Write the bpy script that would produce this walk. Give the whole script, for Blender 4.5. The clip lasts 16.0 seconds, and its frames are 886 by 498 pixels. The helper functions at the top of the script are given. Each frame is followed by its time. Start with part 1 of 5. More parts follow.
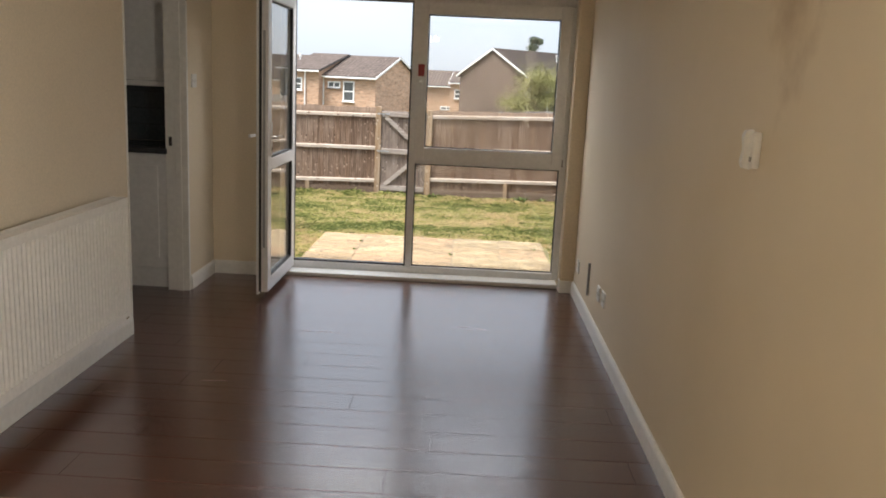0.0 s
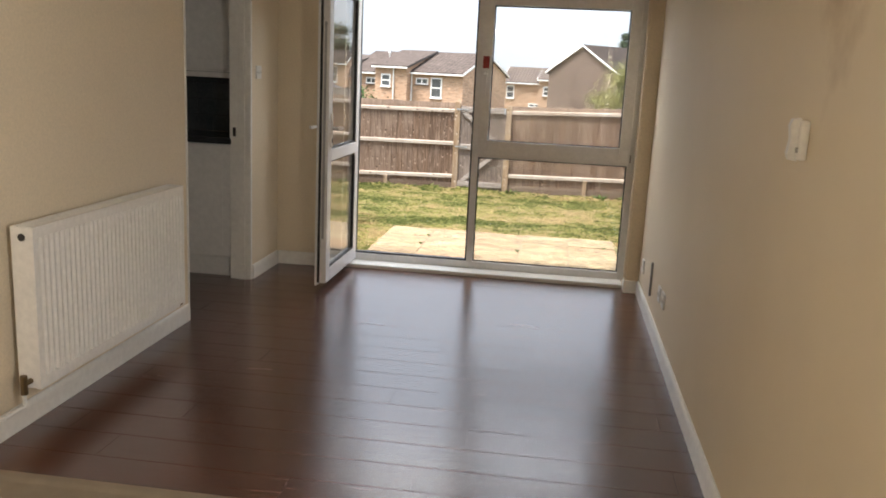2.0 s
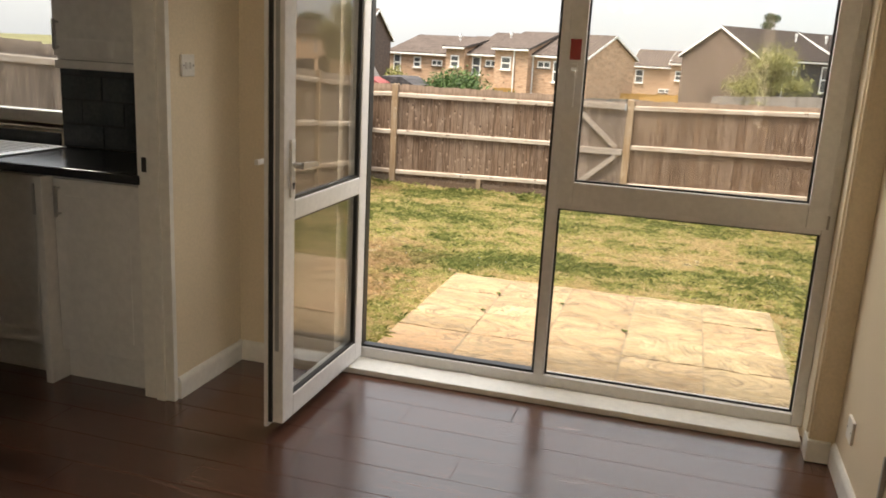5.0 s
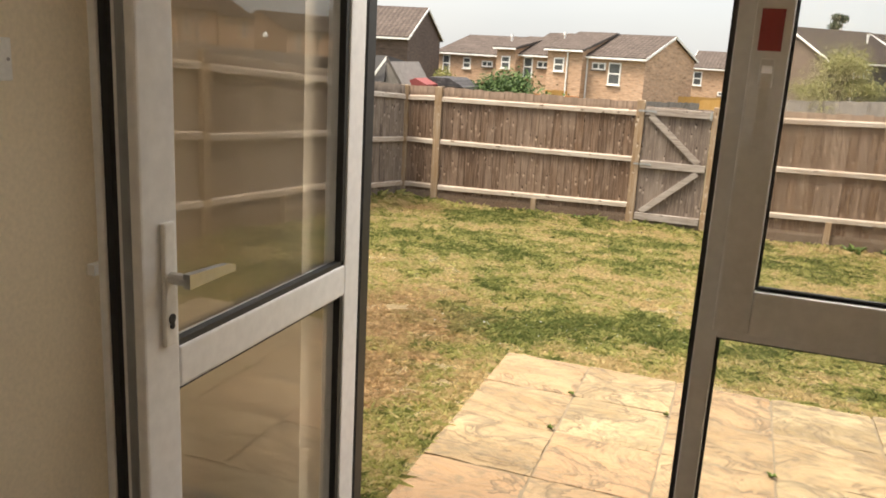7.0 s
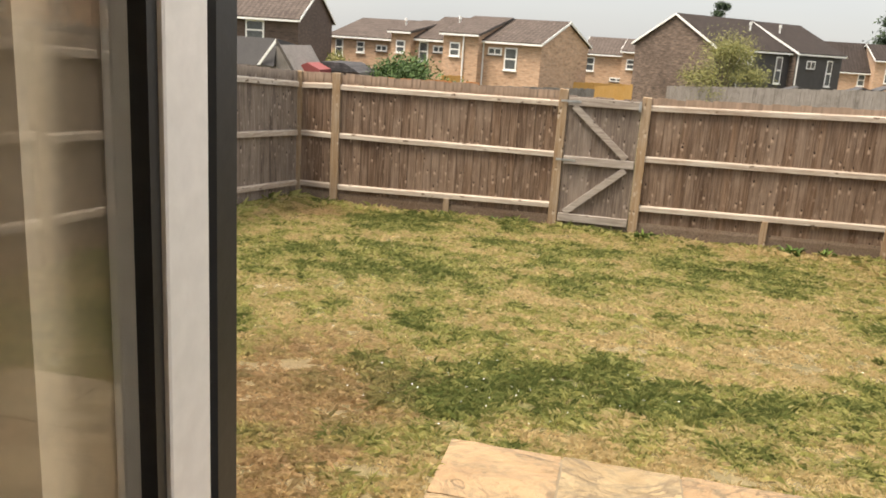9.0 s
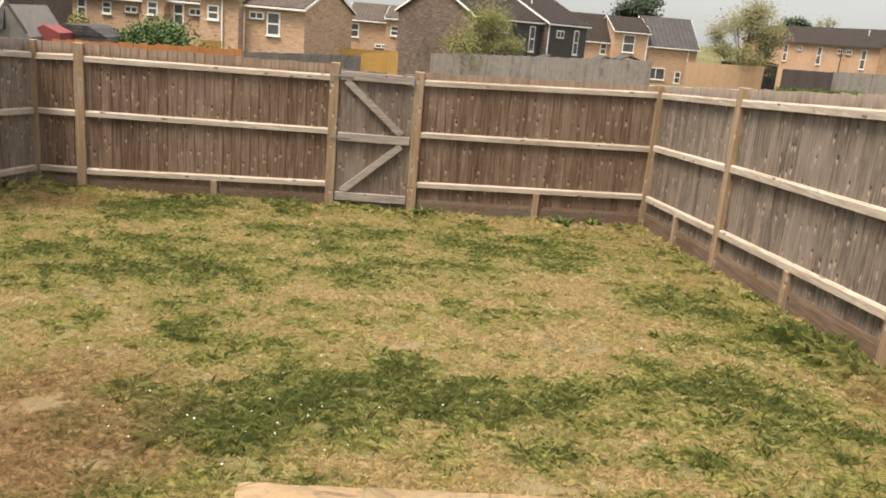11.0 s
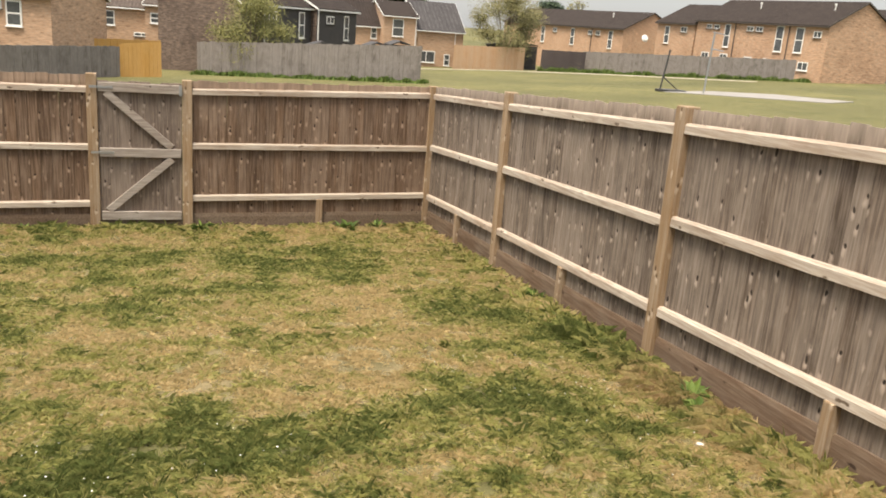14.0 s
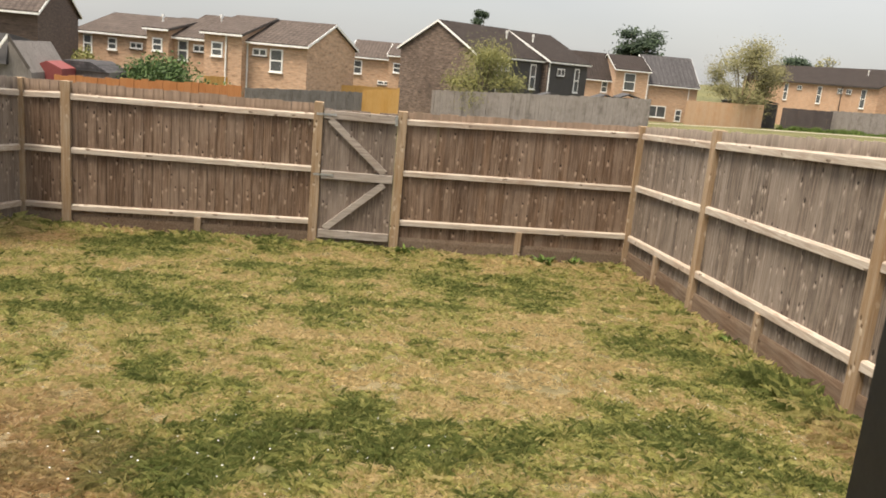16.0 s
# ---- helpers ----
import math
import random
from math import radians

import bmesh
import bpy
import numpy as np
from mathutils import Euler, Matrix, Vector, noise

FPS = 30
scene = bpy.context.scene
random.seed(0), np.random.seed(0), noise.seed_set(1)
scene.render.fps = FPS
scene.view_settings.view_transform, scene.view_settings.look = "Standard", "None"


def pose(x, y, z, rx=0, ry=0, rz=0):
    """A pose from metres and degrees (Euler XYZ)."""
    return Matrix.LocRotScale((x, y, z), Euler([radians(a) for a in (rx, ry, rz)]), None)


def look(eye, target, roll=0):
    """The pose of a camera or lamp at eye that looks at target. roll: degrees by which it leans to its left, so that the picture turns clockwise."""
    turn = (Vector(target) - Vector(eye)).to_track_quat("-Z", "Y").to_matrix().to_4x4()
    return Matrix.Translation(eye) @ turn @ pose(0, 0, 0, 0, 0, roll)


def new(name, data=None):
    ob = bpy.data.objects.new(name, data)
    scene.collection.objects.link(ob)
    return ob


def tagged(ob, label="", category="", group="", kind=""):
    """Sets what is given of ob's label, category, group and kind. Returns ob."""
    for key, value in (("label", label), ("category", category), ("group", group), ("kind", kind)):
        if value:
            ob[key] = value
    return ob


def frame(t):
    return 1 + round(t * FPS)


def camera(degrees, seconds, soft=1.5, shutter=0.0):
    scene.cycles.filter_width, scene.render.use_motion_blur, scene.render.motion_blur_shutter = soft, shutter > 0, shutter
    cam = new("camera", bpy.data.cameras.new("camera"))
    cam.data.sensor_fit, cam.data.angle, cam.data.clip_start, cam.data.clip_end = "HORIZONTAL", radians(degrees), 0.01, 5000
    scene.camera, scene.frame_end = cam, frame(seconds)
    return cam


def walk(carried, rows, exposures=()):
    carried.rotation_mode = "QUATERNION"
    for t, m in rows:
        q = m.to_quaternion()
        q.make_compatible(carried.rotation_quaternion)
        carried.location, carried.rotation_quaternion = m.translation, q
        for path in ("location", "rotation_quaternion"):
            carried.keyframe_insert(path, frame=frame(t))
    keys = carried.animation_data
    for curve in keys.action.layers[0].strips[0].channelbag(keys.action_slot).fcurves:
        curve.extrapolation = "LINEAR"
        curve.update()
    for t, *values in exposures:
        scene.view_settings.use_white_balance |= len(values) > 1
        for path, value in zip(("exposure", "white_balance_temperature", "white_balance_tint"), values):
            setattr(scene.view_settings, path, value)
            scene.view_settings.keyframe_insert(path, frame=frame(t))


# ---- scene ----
# one camera, carried at eye height from the sitting room to the open patio door
cam = camera(56.3, 16.0, soft=1.8)
PATH = [
    (0, (0.438, -6.209, 1.496), (0.391, -4.25, 1.096), 2.7),
    (0.5, (0.59, -6.285, 1.495), (0.451, -4.33, 1.097), 2.9),
    (1, (0.626, -6.319, 1.495), (0.427, -4.369, 1.096), 2.9),
    (1.5, (0.625, -6.26, 1.487), (0.395, -4.315, 1.085), 2.8),
    (2, (0.619, -6.108, 1.469), (0.365, -4.168, 1.053), 2.8),
    (2.5, (0.596, -5.746, 1.507), (0.316, -3.815, 1.07), 3.0),
    (3, (0.602, -5.327, 1.478), (0.31, -3.399, 1.032), 2.9),
    (5.5, (0.52, -3.157, 1.54), (-0.084, -1.311, 1.065), 2.8),
    (6, (0.423, -2.695, 1.509), (-0.228, -0.865, 1.032), 2.7),
    (6.5, (0.256, -2.306, 1.492), (-0.404, -0.479, 1.014), 3.1),
    (7, (0.041, -1.93, 1.487), (-0.6, -0.096, 1.013), 3.2),
    (7.5, (-0.127, -1.513, 1.471), (-0.708, 0.341, 0.998), 3.5),
    (8, (-0.281, -1.204, 1.445), (-0.795, 0.67, 0.973), 3.4),
    (10.5, (-0.524, -0.442, 1.482), (-0.575, 1.486, 0.953), 4.9),
    (11, (-0.547, -0.402, 1.514), (-0.401, 1.521, 0.982), 5.0),
    (11.5, (-0.557, -0.389, 1.56), (-0.281, 1.516, 1.017), 4.9),
    (12, (-0.555, -0.355, 1.599), (-0.192, 1.533, 1.049), 4.8),
    (12.5, (-0.555, -0.348, 1.642), (-0.117, 1.525, 1.093), 4.7),
    (13, (-0.537, -0.318, 1.676), (-0.031, 1.538, 1.129), 4.5),
    (13.5, (-0.55, -0.312, 1.712), (0.029, 1.525, 1.172), 4.5),
    (14, (-0.544, -0.315, 1.732), (0.101, 1.503, 1.204), 4.5),
    (14.5, (-0.53, -0.31, 1.705), (0.163, 1.499, 1.201), 4.6),
    (15, (-0.454, -0.311, 1.659), (0.183, 1.532, 1.201), 5.0),
    (15.5, (-0.372, -0.333, 1.61), (0.027, 1.578, 1.169), 5.3),
    (16, (-0.316, -0.422, 1.572), (-0.184, 1.522, 1.121), 5.3),
]
walk(cam, [(t, look(e, a, r)) for t, e, a, r in PATH],
     exposures=[(0, 1.3, 6300, 10), (1, 1.35, 6300, 10), (3, 1.62, 6500, 10), (5.5, 1.3, 7300, 10), (8, 1.05, 7300, 10), (10.5, 0.75, 7250, 10), (16, 0.7, 7250, 10)])

# ---- world and light ----
world = bpy.data.worlds.new("overcast_sky")
world.use_nodes = True
scene.world = world
wn, wl = world.node_tree.nodes, world.node_tree.links
sky = wn.new("ShaderNodeTexSky")
sky.sky_type, sky.sun_disc = "NISHITA", False
sky.sun_elevation, sky.sun_rotation = radians(68), radians(235)
cloud_map = wn.new("ShaderNodeTexCoord")
cloud_scale = wn.new("ShaderNodeMapping")
cloud_scale.inputs["Scale"].default_value = (1.0, 1.0, 3.0)
cloud = wn.new("ShaderNodeTexNoise")
cloud.inputs["Scale"].default_value, cloud.inputs["Detail"].default_value = 2.2, 5
ramp = wn.new("ShaderNodeValToRGB")
ramp.color_ramp.elements[0].position, ramp.color_ramp.elements[0].color = 0.3, (3.8, 4.1, 4.6, 1)
ramp.color_ramp.elements[1].position, ramp.color_ramp.elements[1].color = 0.7, (4.5, 4.7, 5.05, 1)
blend = wn.new("ShaderNodeMix")
blend.data_type = "RGBA"
blend.inputs["Factor"].default_value = 0.85
wl.new(cloud_map.outputs["Generated"], cloud_scale.inputs["Vector"])
wl.new(cloud_scale.outputs["Vector"], cloud.inputs["Vector"])
wl.new(cloud.outputs["Fac"], ramp.inputs["Fac"])
wl.new(sky.outputs["Color"], blend.inputs["A"])
# an overcast dome is three times as bright overhead as at the horizon
height = wn.new("ShaderNodeSeparateXYZ")
dome = wn.new("ShaderNodeMapRange")
dome.inputs["To Min"].default_value, dome.inputs["To Max"].default_value = 0.85, 2.85
lift = wn.new("ShaderNodeVectorMath")
lift.operation = "SCALE"
wl.new(cloud_map.outputs["Generated"], height.inputs["Vector"])
wl.new(height.outputs["Z"], dome.inputs["Value"])
wl.new(ramp.outputs["Color"], lift.inputs[0])
wl.new(dome.outputs["Result"], lift.inputs["Scale"])
wl.new(lift.outputs["Vector"], blend.inputs["B"])
wl.new(blend.outputs["Result"], wn["Background"].inputs["Color"])
wn["Background"].inputs["Strength"].default_value = 0.1

sun_data = bpy.data.lights.new("sun", "SUN")
sun_data.energy, sun_data.angle, sun_data.color = 4.4, radians(22), (1, 0.94, 0.85)
sun = new("sun", sun_data)
sun.matrix_world = look((-14, -5, 42), (0, 5, 0))

# added lamp in an unseen side opening, deep in its reveal, brightening the left wall
side_fill = bpy.data.lights.new("side_opening_fill", "AREA")
side_fill.shape, side_fill.size, side_fill.size_y, side_fill.energy, side_fill.color = "RECTANGLE", 0.8, 1.2, 22, (1, 0.95, 0.88)
side_lamp = new("side_opening_fill", side_fill)
side_lamp.matrix_world = look((1.45, -5.72, 1.5), (0, -5.72, 1.5))

# added lamps over the patio opening and the kitchen window boost skylight indoors
for tag, x, w, watts in (("patio_opening_fill", 0.12, 2.0, 16.0), ("kitchen_window_fill", -2.95, 1.0, 14.0)):
    fill_data = bpy.data.lights.new(tag, "AREA")
    fill_data.shape, fill_data.size, fill_data.size_y, fill_data.energy, fill_data.color = "RECTANGLE", w, 0.6, watts, (1, 0.97, 0.93)
    fill_lamp = new(tag, fill_data)
    fill_lamp.matrix_world = look((x, 0.42, 2.42), (x, -1.0, 1.55))

# ---- materials ----
def shader(name):
    m = bpy.data.materials.new(name)
    m.use_nodes = True
    return m, m.node_tree.nodes, m.node_tree.links, m.node_tree.nodes["Principled BSDF"]


def mixed(n, l, fac, a, b, mode="MIX"):
    x = n.new("ShaderNodeMix")
    x.data_type, x.blend_type = "RGBA", mode
    for key, v in (("Factor", fac), ("A", a), ("B", b)):
        if isinstance(v, bpy.types.NodeSocket):
            l.new(v, x.inputs[key])
        else:
            x.inputs[key].default_value = v if key == "Factor" else (*v, 1)
    return x.outputs["Result"]


def ramped(n, l, value, lo, hi):
    r = n.new("ShaderNodeMapRange")
    r.inputs["From Min"].default_value, r.inputs["From Max"].default_value = lo, hi
    l.new(value, r.inputs["Value"])
    return r.outputs["Result"]


def noisy(n, l, vec, scale, detail=4, rough=0.55, distort=0.0):
    x = n.new("ShaderNodeTexNoise")
    x.inputs["Scale"].default_value, x.inputs["Detail"].default_value = scale, detail
    x.inputs["Roughness"].default_value, x.inputs["Distortion"].default_value = rough, distort
    l.new(vec, x.inputs["Vector"])
    return x.outputs["Fac"]


def placed(n, l, stretch=(1, 1, 1), shuffle=0.0):
    """Object coordinates, stretched, and shifted by a random amount for each object."""
    tc = n.new("ShaderNodeTexCoord")
    mp = n.new("ShaderNodeMapping")
    mp.inputs["Scale"].default_value = stretch
    l.new(tc.outputs["Object"], mp.inputs["Vector"])
    if shuffle:
        info = n.new("ShaderNodeObjectInfo")
        mul = n.new("ShaderNodeMath")
        mul.operation = "MULTIPLY"
        mul.inputs[1].default_value = shuffle
        l.new(info.outputs["Random"], mul.inputs[0])
        l.new(mul.outputs[0], mp.inputs["Location"])
    return mp.outputs["Vector"]


def bumped(n, l, p, height, strength, distance=0.01):
    b = n.new("ShaderNodeBump")
    b.inputs["Strength"].default_value, b.inputs["Distance"].default_value = strength, distance
    l.new(height, b.inputs["Height"])
    l.new(b.outputs["Normal"], p.inputs["Normal"])


def surface(name, c1, c2, scale=3.0, fine=60.0, rough=0.6, bump=0.15, metal=0.0, stretch=(1, 1, 1), shuffle=0.0, vary=0.0, spec=0.5):
    """A surface with large blotches, fine grain and relief; vary: how far objects differ from one another."""
    m, n, l, p = shader(name)
    vec = placed(n, l, stretch, shuffle)
    big, small = noisy(n, l, vec, scale), noisy(n, l, vec, fine, 3)
    col = mixed(n, l, ramped(n, l, big, 0.3, 0.7), c1, c2)
    col = mixed(n, l, 0.35, col, mixed(n, l, ramped(n, l, small, 0.3, 0.7), [c * 0.75 for c in c1], [min(1, c * 1.15) for c in c2]))
    if vary:
        info = n.new("ShaderNodeObjectInfo")
        col = mixed(n, l, ramped(n, l, info.outputs["Random"], 0, 1 / vary), col, [c * 0.35 for c in c1])
    l.new(col, p.inputs["Base Color"])
    p.inputs["Roughness"].default_value, p.inputs["Metallic"].default_value = rough, metal
    p.inputs["Specular IOR Level"].default_value = spec
    bumped(n, l, p, small, bump)
    return m


def timber(name, dark, light, grey, grain=1.0, rough=0.85, top=None, knots=True, axis="z", greyness=0.5, joined=False):
    """Weathered softwood: grain along one axis, knots with pale flares, silvered patches; top: height above which it is bleached; joined: the boards are islands of one mesh."""
    m, n, l, p = shader(name)
    s = {"z": (14, 14, 0.7), "x": (0.7, 14, 14), "y": (14, 0.7, 14)}[axis]
    vec = placed(n, l, s, 37.0)
    flat = placed(n, l, (1, 1, 1), 11.0)
    streak = noisy(n, l, vec, 1.3 * grain, 4, 0.55, 0.8)
    fine = noisy(n, l, vec, 4.5 * grain, 4, 0.65)
    blot = noisy(n, l, flat, 1.9, 5, 0.65)
    info = n.new("ShaderNodeNewGeometry" if joined else "ShaderNodeObjectInfo")
    luck = info.outputs["Random Per Island" if joined else "Random"]

    def chance(k):
        """A second random number for each object."""
        times, part_of = n.new("ShaderNodeMath"), n.new("ShaderNodeMath")
        times.operation, part_of.operation = "MULTIPLY", "FRACT"
        times.inputs[1].default_value = k
        l.new(luck, times.inputs[0])
        l.new(times.outputs[0], part_of.inputs[0])
        return part_of.outputs[0]

    base = [0.45 * a + 0.55 * b for a, b in zip(dark, light)]
    col = mixed(n, l, ramped(n, l, streak, 0.34, 0.64), [0.6 * a + 0.4 * b for a, b in zip(dark, light)], light)
    col = mixed(n, l, ramped(n, l, chance(1.0), 0.1, 0.95), col, [0.85 * a + 0.15 * b for a, b in zip(dark, light)])
    col = mixed(n, l, ramped(n, l, chance(7.31), 0.3, 1.1), col, grey)
    add = n.new("ShaderNodeMath")
    add.inputs[1].default_value = greyness - 0.5
    l.new(blot, add.inputs[0])
    col = mixed(n, l, ramped(n, l, add.outputs[0], 0.42, 0.72), col, grey)
    col = mixed(n, l, ramped(n, l, add.outputs[0], 0.44, 0.22), col, base)
    wide = noisy(n, l, vec, 0.55 * grain, 4, 0.6, 0.5)
    col = mixed(n, l, ramped(n, l, wide, 0.60, 0.80), col, [min(1, c * 1.25) for c in grey])
    col = mixed(n, l, ramped(n, l, wide, 0.40, 0.22), col, dark)
    col = mixed(n, l, 0.42, col, mixed(n, l, ramped(n, l, fine, 0.40, 0.62), dark, [min(1, c * 1.1) for c in grey]))
    if knots:
        squash = {"z": (14, 14, 8), "x": (4, 12, 12), "y": (12, 4, 12)}[axis]
        swirl = n.new("ShaderNodeVectorMath")
        swirl.operation = "MULTIPLY_ADD"
        noise_v = n.new("ShaderNodeTexNoise")
        noise_v.inputs["Scale"].default_value = 16.0
        l.new(flat, noise_v.inputs["Vector"])
        l.new(noise_v.outputs["Color"], swirl.inputs[0])
        swirl.inputs[1].default_value = (0.45, 0.45, 0.45)
        l.new(placed(n, l, squash, 23.0), swirl.inputs[2])
        vo = n.new("ShaderNodeTexVoronoi")
        vo.inputs["Scale"].default_value = 1.0
        l.new(swirl.outputs["Vector"], vo.inputs["Vector"])
        # a pale flare beside each knot of an upright board
        beside = n.new("ShaderNodeVectorMath")
        beside.inputs[1].default_value = {"z": (0.05, 0.0, 0.20), "x": (0.2, 0.0, 0.05), "y": (0.0, 0.2, 0.05)}[axis]
        l.new(swirl.outputs["Vector"], beside.inputs[0])
        flare = n.new("ShaderNodeTexVoronoi")
        flare.inputs["Scale"].default_value = 1.0
        l.new(beside.outputs["Vector"], flare.inputs["Vector"])
        col = mixed(n, l, ramped(n, l, flare.outputs["Distance"], 0.27, 0.05 if axis == "z" else -0.6), col, [min(1, c * 1.5) for c in grey])
        col = mixed(n, l, ramped(n, l, vo.outputs["Distance"], 0.15, 0.09), col, [c * 0.55 for c in dark])
    if top is not None:
        sep = n.new("ShaderNodeSeparateXYZ")
        tc = n.new("ShaderNodeTexCoord")
        l.new(tc.outputs["Object"], sep.inputs["Vector"])
        col = mixed(n, l, ramped(n, l, sep.outputs["Z"], top - 0.03, top + 0.05), col, mixed(n, l, ramped(n, l, streak, 0.3, 0.7), [c * 0.85 for c in grey], [min(1, c * 1.45) for c in grey]))
    l.new(col, p.inputs["Base Color"])
    p.inputs["Roughness"].default_value = rough
    p.inputs["Specular IOR Level"].default_value = 0.25
    bumped(n, l, p, fine, 0.5, 0.004)
    return m


def glazing(name, tint=(0.97, 0.98, 0.98)):
    m, n, l, p = shader(name)
    p.inputs["Base Color"].default_value = (*tint, 1)
    p.inputs["Roughness"].default_value = 0.0
    p.inputs["IOR"].default_value = 1.55
    p.inputs["Transmission Weight"].default_value = 1.0
    return m


def brickwork(name, b1, b2, mortar, scale=1.0):
    m, n, l, p = shader(name)
    tc = n.new("ShaderNodeTexCoord")
    sep, com, add = n.new("ShaderNodeSeparateXYZ"), n.new("ShaderNodeCombineXYZ"), n.new("ShaderNodeMath")
    l.new(tc.outputs["Object"], sep.inputs["Vector"])
    l.new(sep.outputs["X"], add.inputs[0])
    l.new(sep.outputs["Y"], add.inputs[1])
    l.new(add.outputs[0], com.inputs["X"])
    l.new(sep.outputs["Z"], com.inputs["Y"])
    br = n.new("ShaderNodeTexBrick")
    br.inputs["Scale"].default_value = 1.0
    br.inputs["Brick Width"].default_value, br.inputs["Row Height"].default_value = 0.225 * scale, 0.075 * scale
    br.inputs["Mortar Size"].default_value = 0.006 * scale
    br.inputs["Color1"].default_value, br.inputs["Color2"].default_value = (*b1, 1), (*b2, 1)
    br.inputs["Mortar"].default_value = (*mortar, 1)
    l.new(com.outputs["Vector"], br.inputs["Vector"])
    blot = noisy(n, l, tc.outputs["Object"], 0.35, 5)
    row = noisy(n, l, placed(n, l, (2.2, 2.2, 9)), 1.0, 3, 0.7)
    col = mixed(n, l, ramped(n, l, blot, 0.45, 0.8), br.outputs["Color"], [c * 0.8 for c in b1])
    col = mixed(n, l, ramped(n, l, row, 0.52, 0.72), col, [c * 0.5 for c in b1])
    col = mixed(n, l, ramped(n, l, row, 0.46, 0.28), col, [min(1, c * 1.3) for c in b2])
    l.new(col, p.inputs["Base Color"])
    p.inputs["Roughness"].default_value = 0.9
    bumped(n, l, p, br.outputs["Fac"], -0.4, 0.01)
    return m


def tiled_roof(name, c1, c2, pitch=0.3):
    m, n, l, p = shader(name)
    vec = placed(n, l)
    w = n.new("ShaderNodeTexWave")
    w.wave_type, w.bands_direction = "BANDS", "X"
    w.inputs["Scale"].default_value, w.inputs["Distortion"].default_value = 0.314 / pitch, 0.3
    l.new(vec, w.inputs["Vector"])
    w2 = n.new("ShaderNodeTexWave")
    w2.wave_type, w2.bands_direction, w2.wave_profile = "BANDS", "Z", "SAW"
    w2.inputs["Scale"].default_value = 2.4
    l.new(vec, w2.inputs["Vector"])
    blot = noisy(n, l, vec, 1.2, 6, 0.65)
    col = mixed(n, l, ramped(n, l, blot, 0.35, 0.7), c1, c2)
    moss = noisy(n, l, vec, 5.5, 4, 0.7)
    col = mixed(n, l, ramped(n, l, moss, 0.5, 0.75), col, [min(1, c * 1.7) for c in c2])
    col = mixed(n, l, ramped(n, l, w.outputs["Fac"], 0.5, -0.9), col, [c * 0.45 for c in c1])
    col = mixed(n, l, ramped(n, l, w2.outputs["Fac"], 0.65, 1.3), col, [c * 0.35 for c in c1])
    l.new(col, p.inputs["Base Color"])
    p.inputs["Roughness"].default_value = 0.85
    p.inputs["Specular IOR Level"].default_value = 0.15
    bumped(n, l, p, w.outputs["Fac"], 0.6, 0.04)
    return m


M_WALL = surface("cream_emulsion", (0.74, 0.635, 0.475), (0.69, 0.585, 0.43), 1.1, 90, 0.62, 0.06)
M_CEIL = surface("ceiling_white", (0.80, 0.79, 0.76), (0.75, 0.74, 0.71), 1.3, 70, 0.8, 0.08)
M_GLOSS = surface("white_gloss_paint", (0.80, 0.78, 0.73), (0.72, 0.70, 0.65), 2.3, 30, 0.32, 0.05)
M_UPVC = surface("white_upvc", (0.78, 0.77, 0.76), (0.70, 0.69, 0.68), 1.8, 40, 0.3, 0.02)
M_RAD = surface("radiator_enamel", (0.82, 0.79, 0.74), (0.77, 0.74, 0.69), 1.6, 40, 0.35, 0.02)
M_GASKET = surface("black_gasket", (0.012, 0.012, 0.012), (0.02, 0.02, 0.02), 5, 60, 0.5, 0.05)
M_CHROME = surface("satin_chrome", (0.62, 0.61, 0.59), (0.52, 0.51, 0.50), 6, 80, 0.28, 0.03, metal=1.0)
M_BRASS = surface("tarnished_brass", (0.30, 0.22, 0.12), (0.16, 0.12, 0.07), 30, 90, 0.4, 0.1, metal=1.0)
M_COPPER = surface("painted_pipe", (0.74, 0.72, 0.68), (0.62, 0.60, 0.56), 10, 60, 0.4, 0.05)
M_DARK = surface("dark_slot", (0.02, 0.018, 0.016), (0.035, 0.03, 0.028), 20, 60, 0.7, 0.1)
M_PLASTIC = surface("white_plastic", (0.78, 0.76, 0.72), (0.72, 0.70, 0.66), 5, 60, 0.35, 0.02)
M_GREYPL = surface("grey_plastic", (0.34, 0.33, 0.31), (0.28, 0.27, 0.26), 5, 60, 0.4, 0.02)
M_RED = surface("red_sticker", (0.36, 0.03, 0.03), (0.30, 0.025, 0.03), 8, 60, 0.45, 0.02)
M_CAB = surface("cabinet_white", (0.74, 0.72, 0.69), (0.68, 0.66, 0.63), 2, 30, 0.35, 0.03)
M_TOP = surface("black_worktop", (0.015, 0.015, 0.017), (0.03, 0.03, 0.032), 20, 160, 0.18, 0.04)
M_TILE = surface("slate_tile", (0.030, 0.036, 0.037), (0.060, 0.066, 0.066), 5, 60, 0.22, 0.12, shuffle=9.0, vary=0.25)
M_SAND = surface("sandy_joint", (0.20, 0.155, 0.10), (0.15, 0.115, 0.075), 9, 80, 0.95, 0.4)
M_GROUT = surface("dark_grout", (0.012, 0.012, 0.012), (0.02, 0.02, 0.02), 20, 90, 0.9, 0.2)
M_STEEL = surface("brushed_steel", (0.6, 0.6, 0.6), (0.5, 0.5, 0.5), 4, 120, 0.3, 0.04, metal=1.0, stretch=(1, 12, 1))
M_CARPET = surface("beige_carpet", (0.42, 0.34, 0.25), (0.33, 0.27, 0.20), 9, 420, 0.95, 0.9, spec=0.1)
M_GLASS = glazing("window_glass")
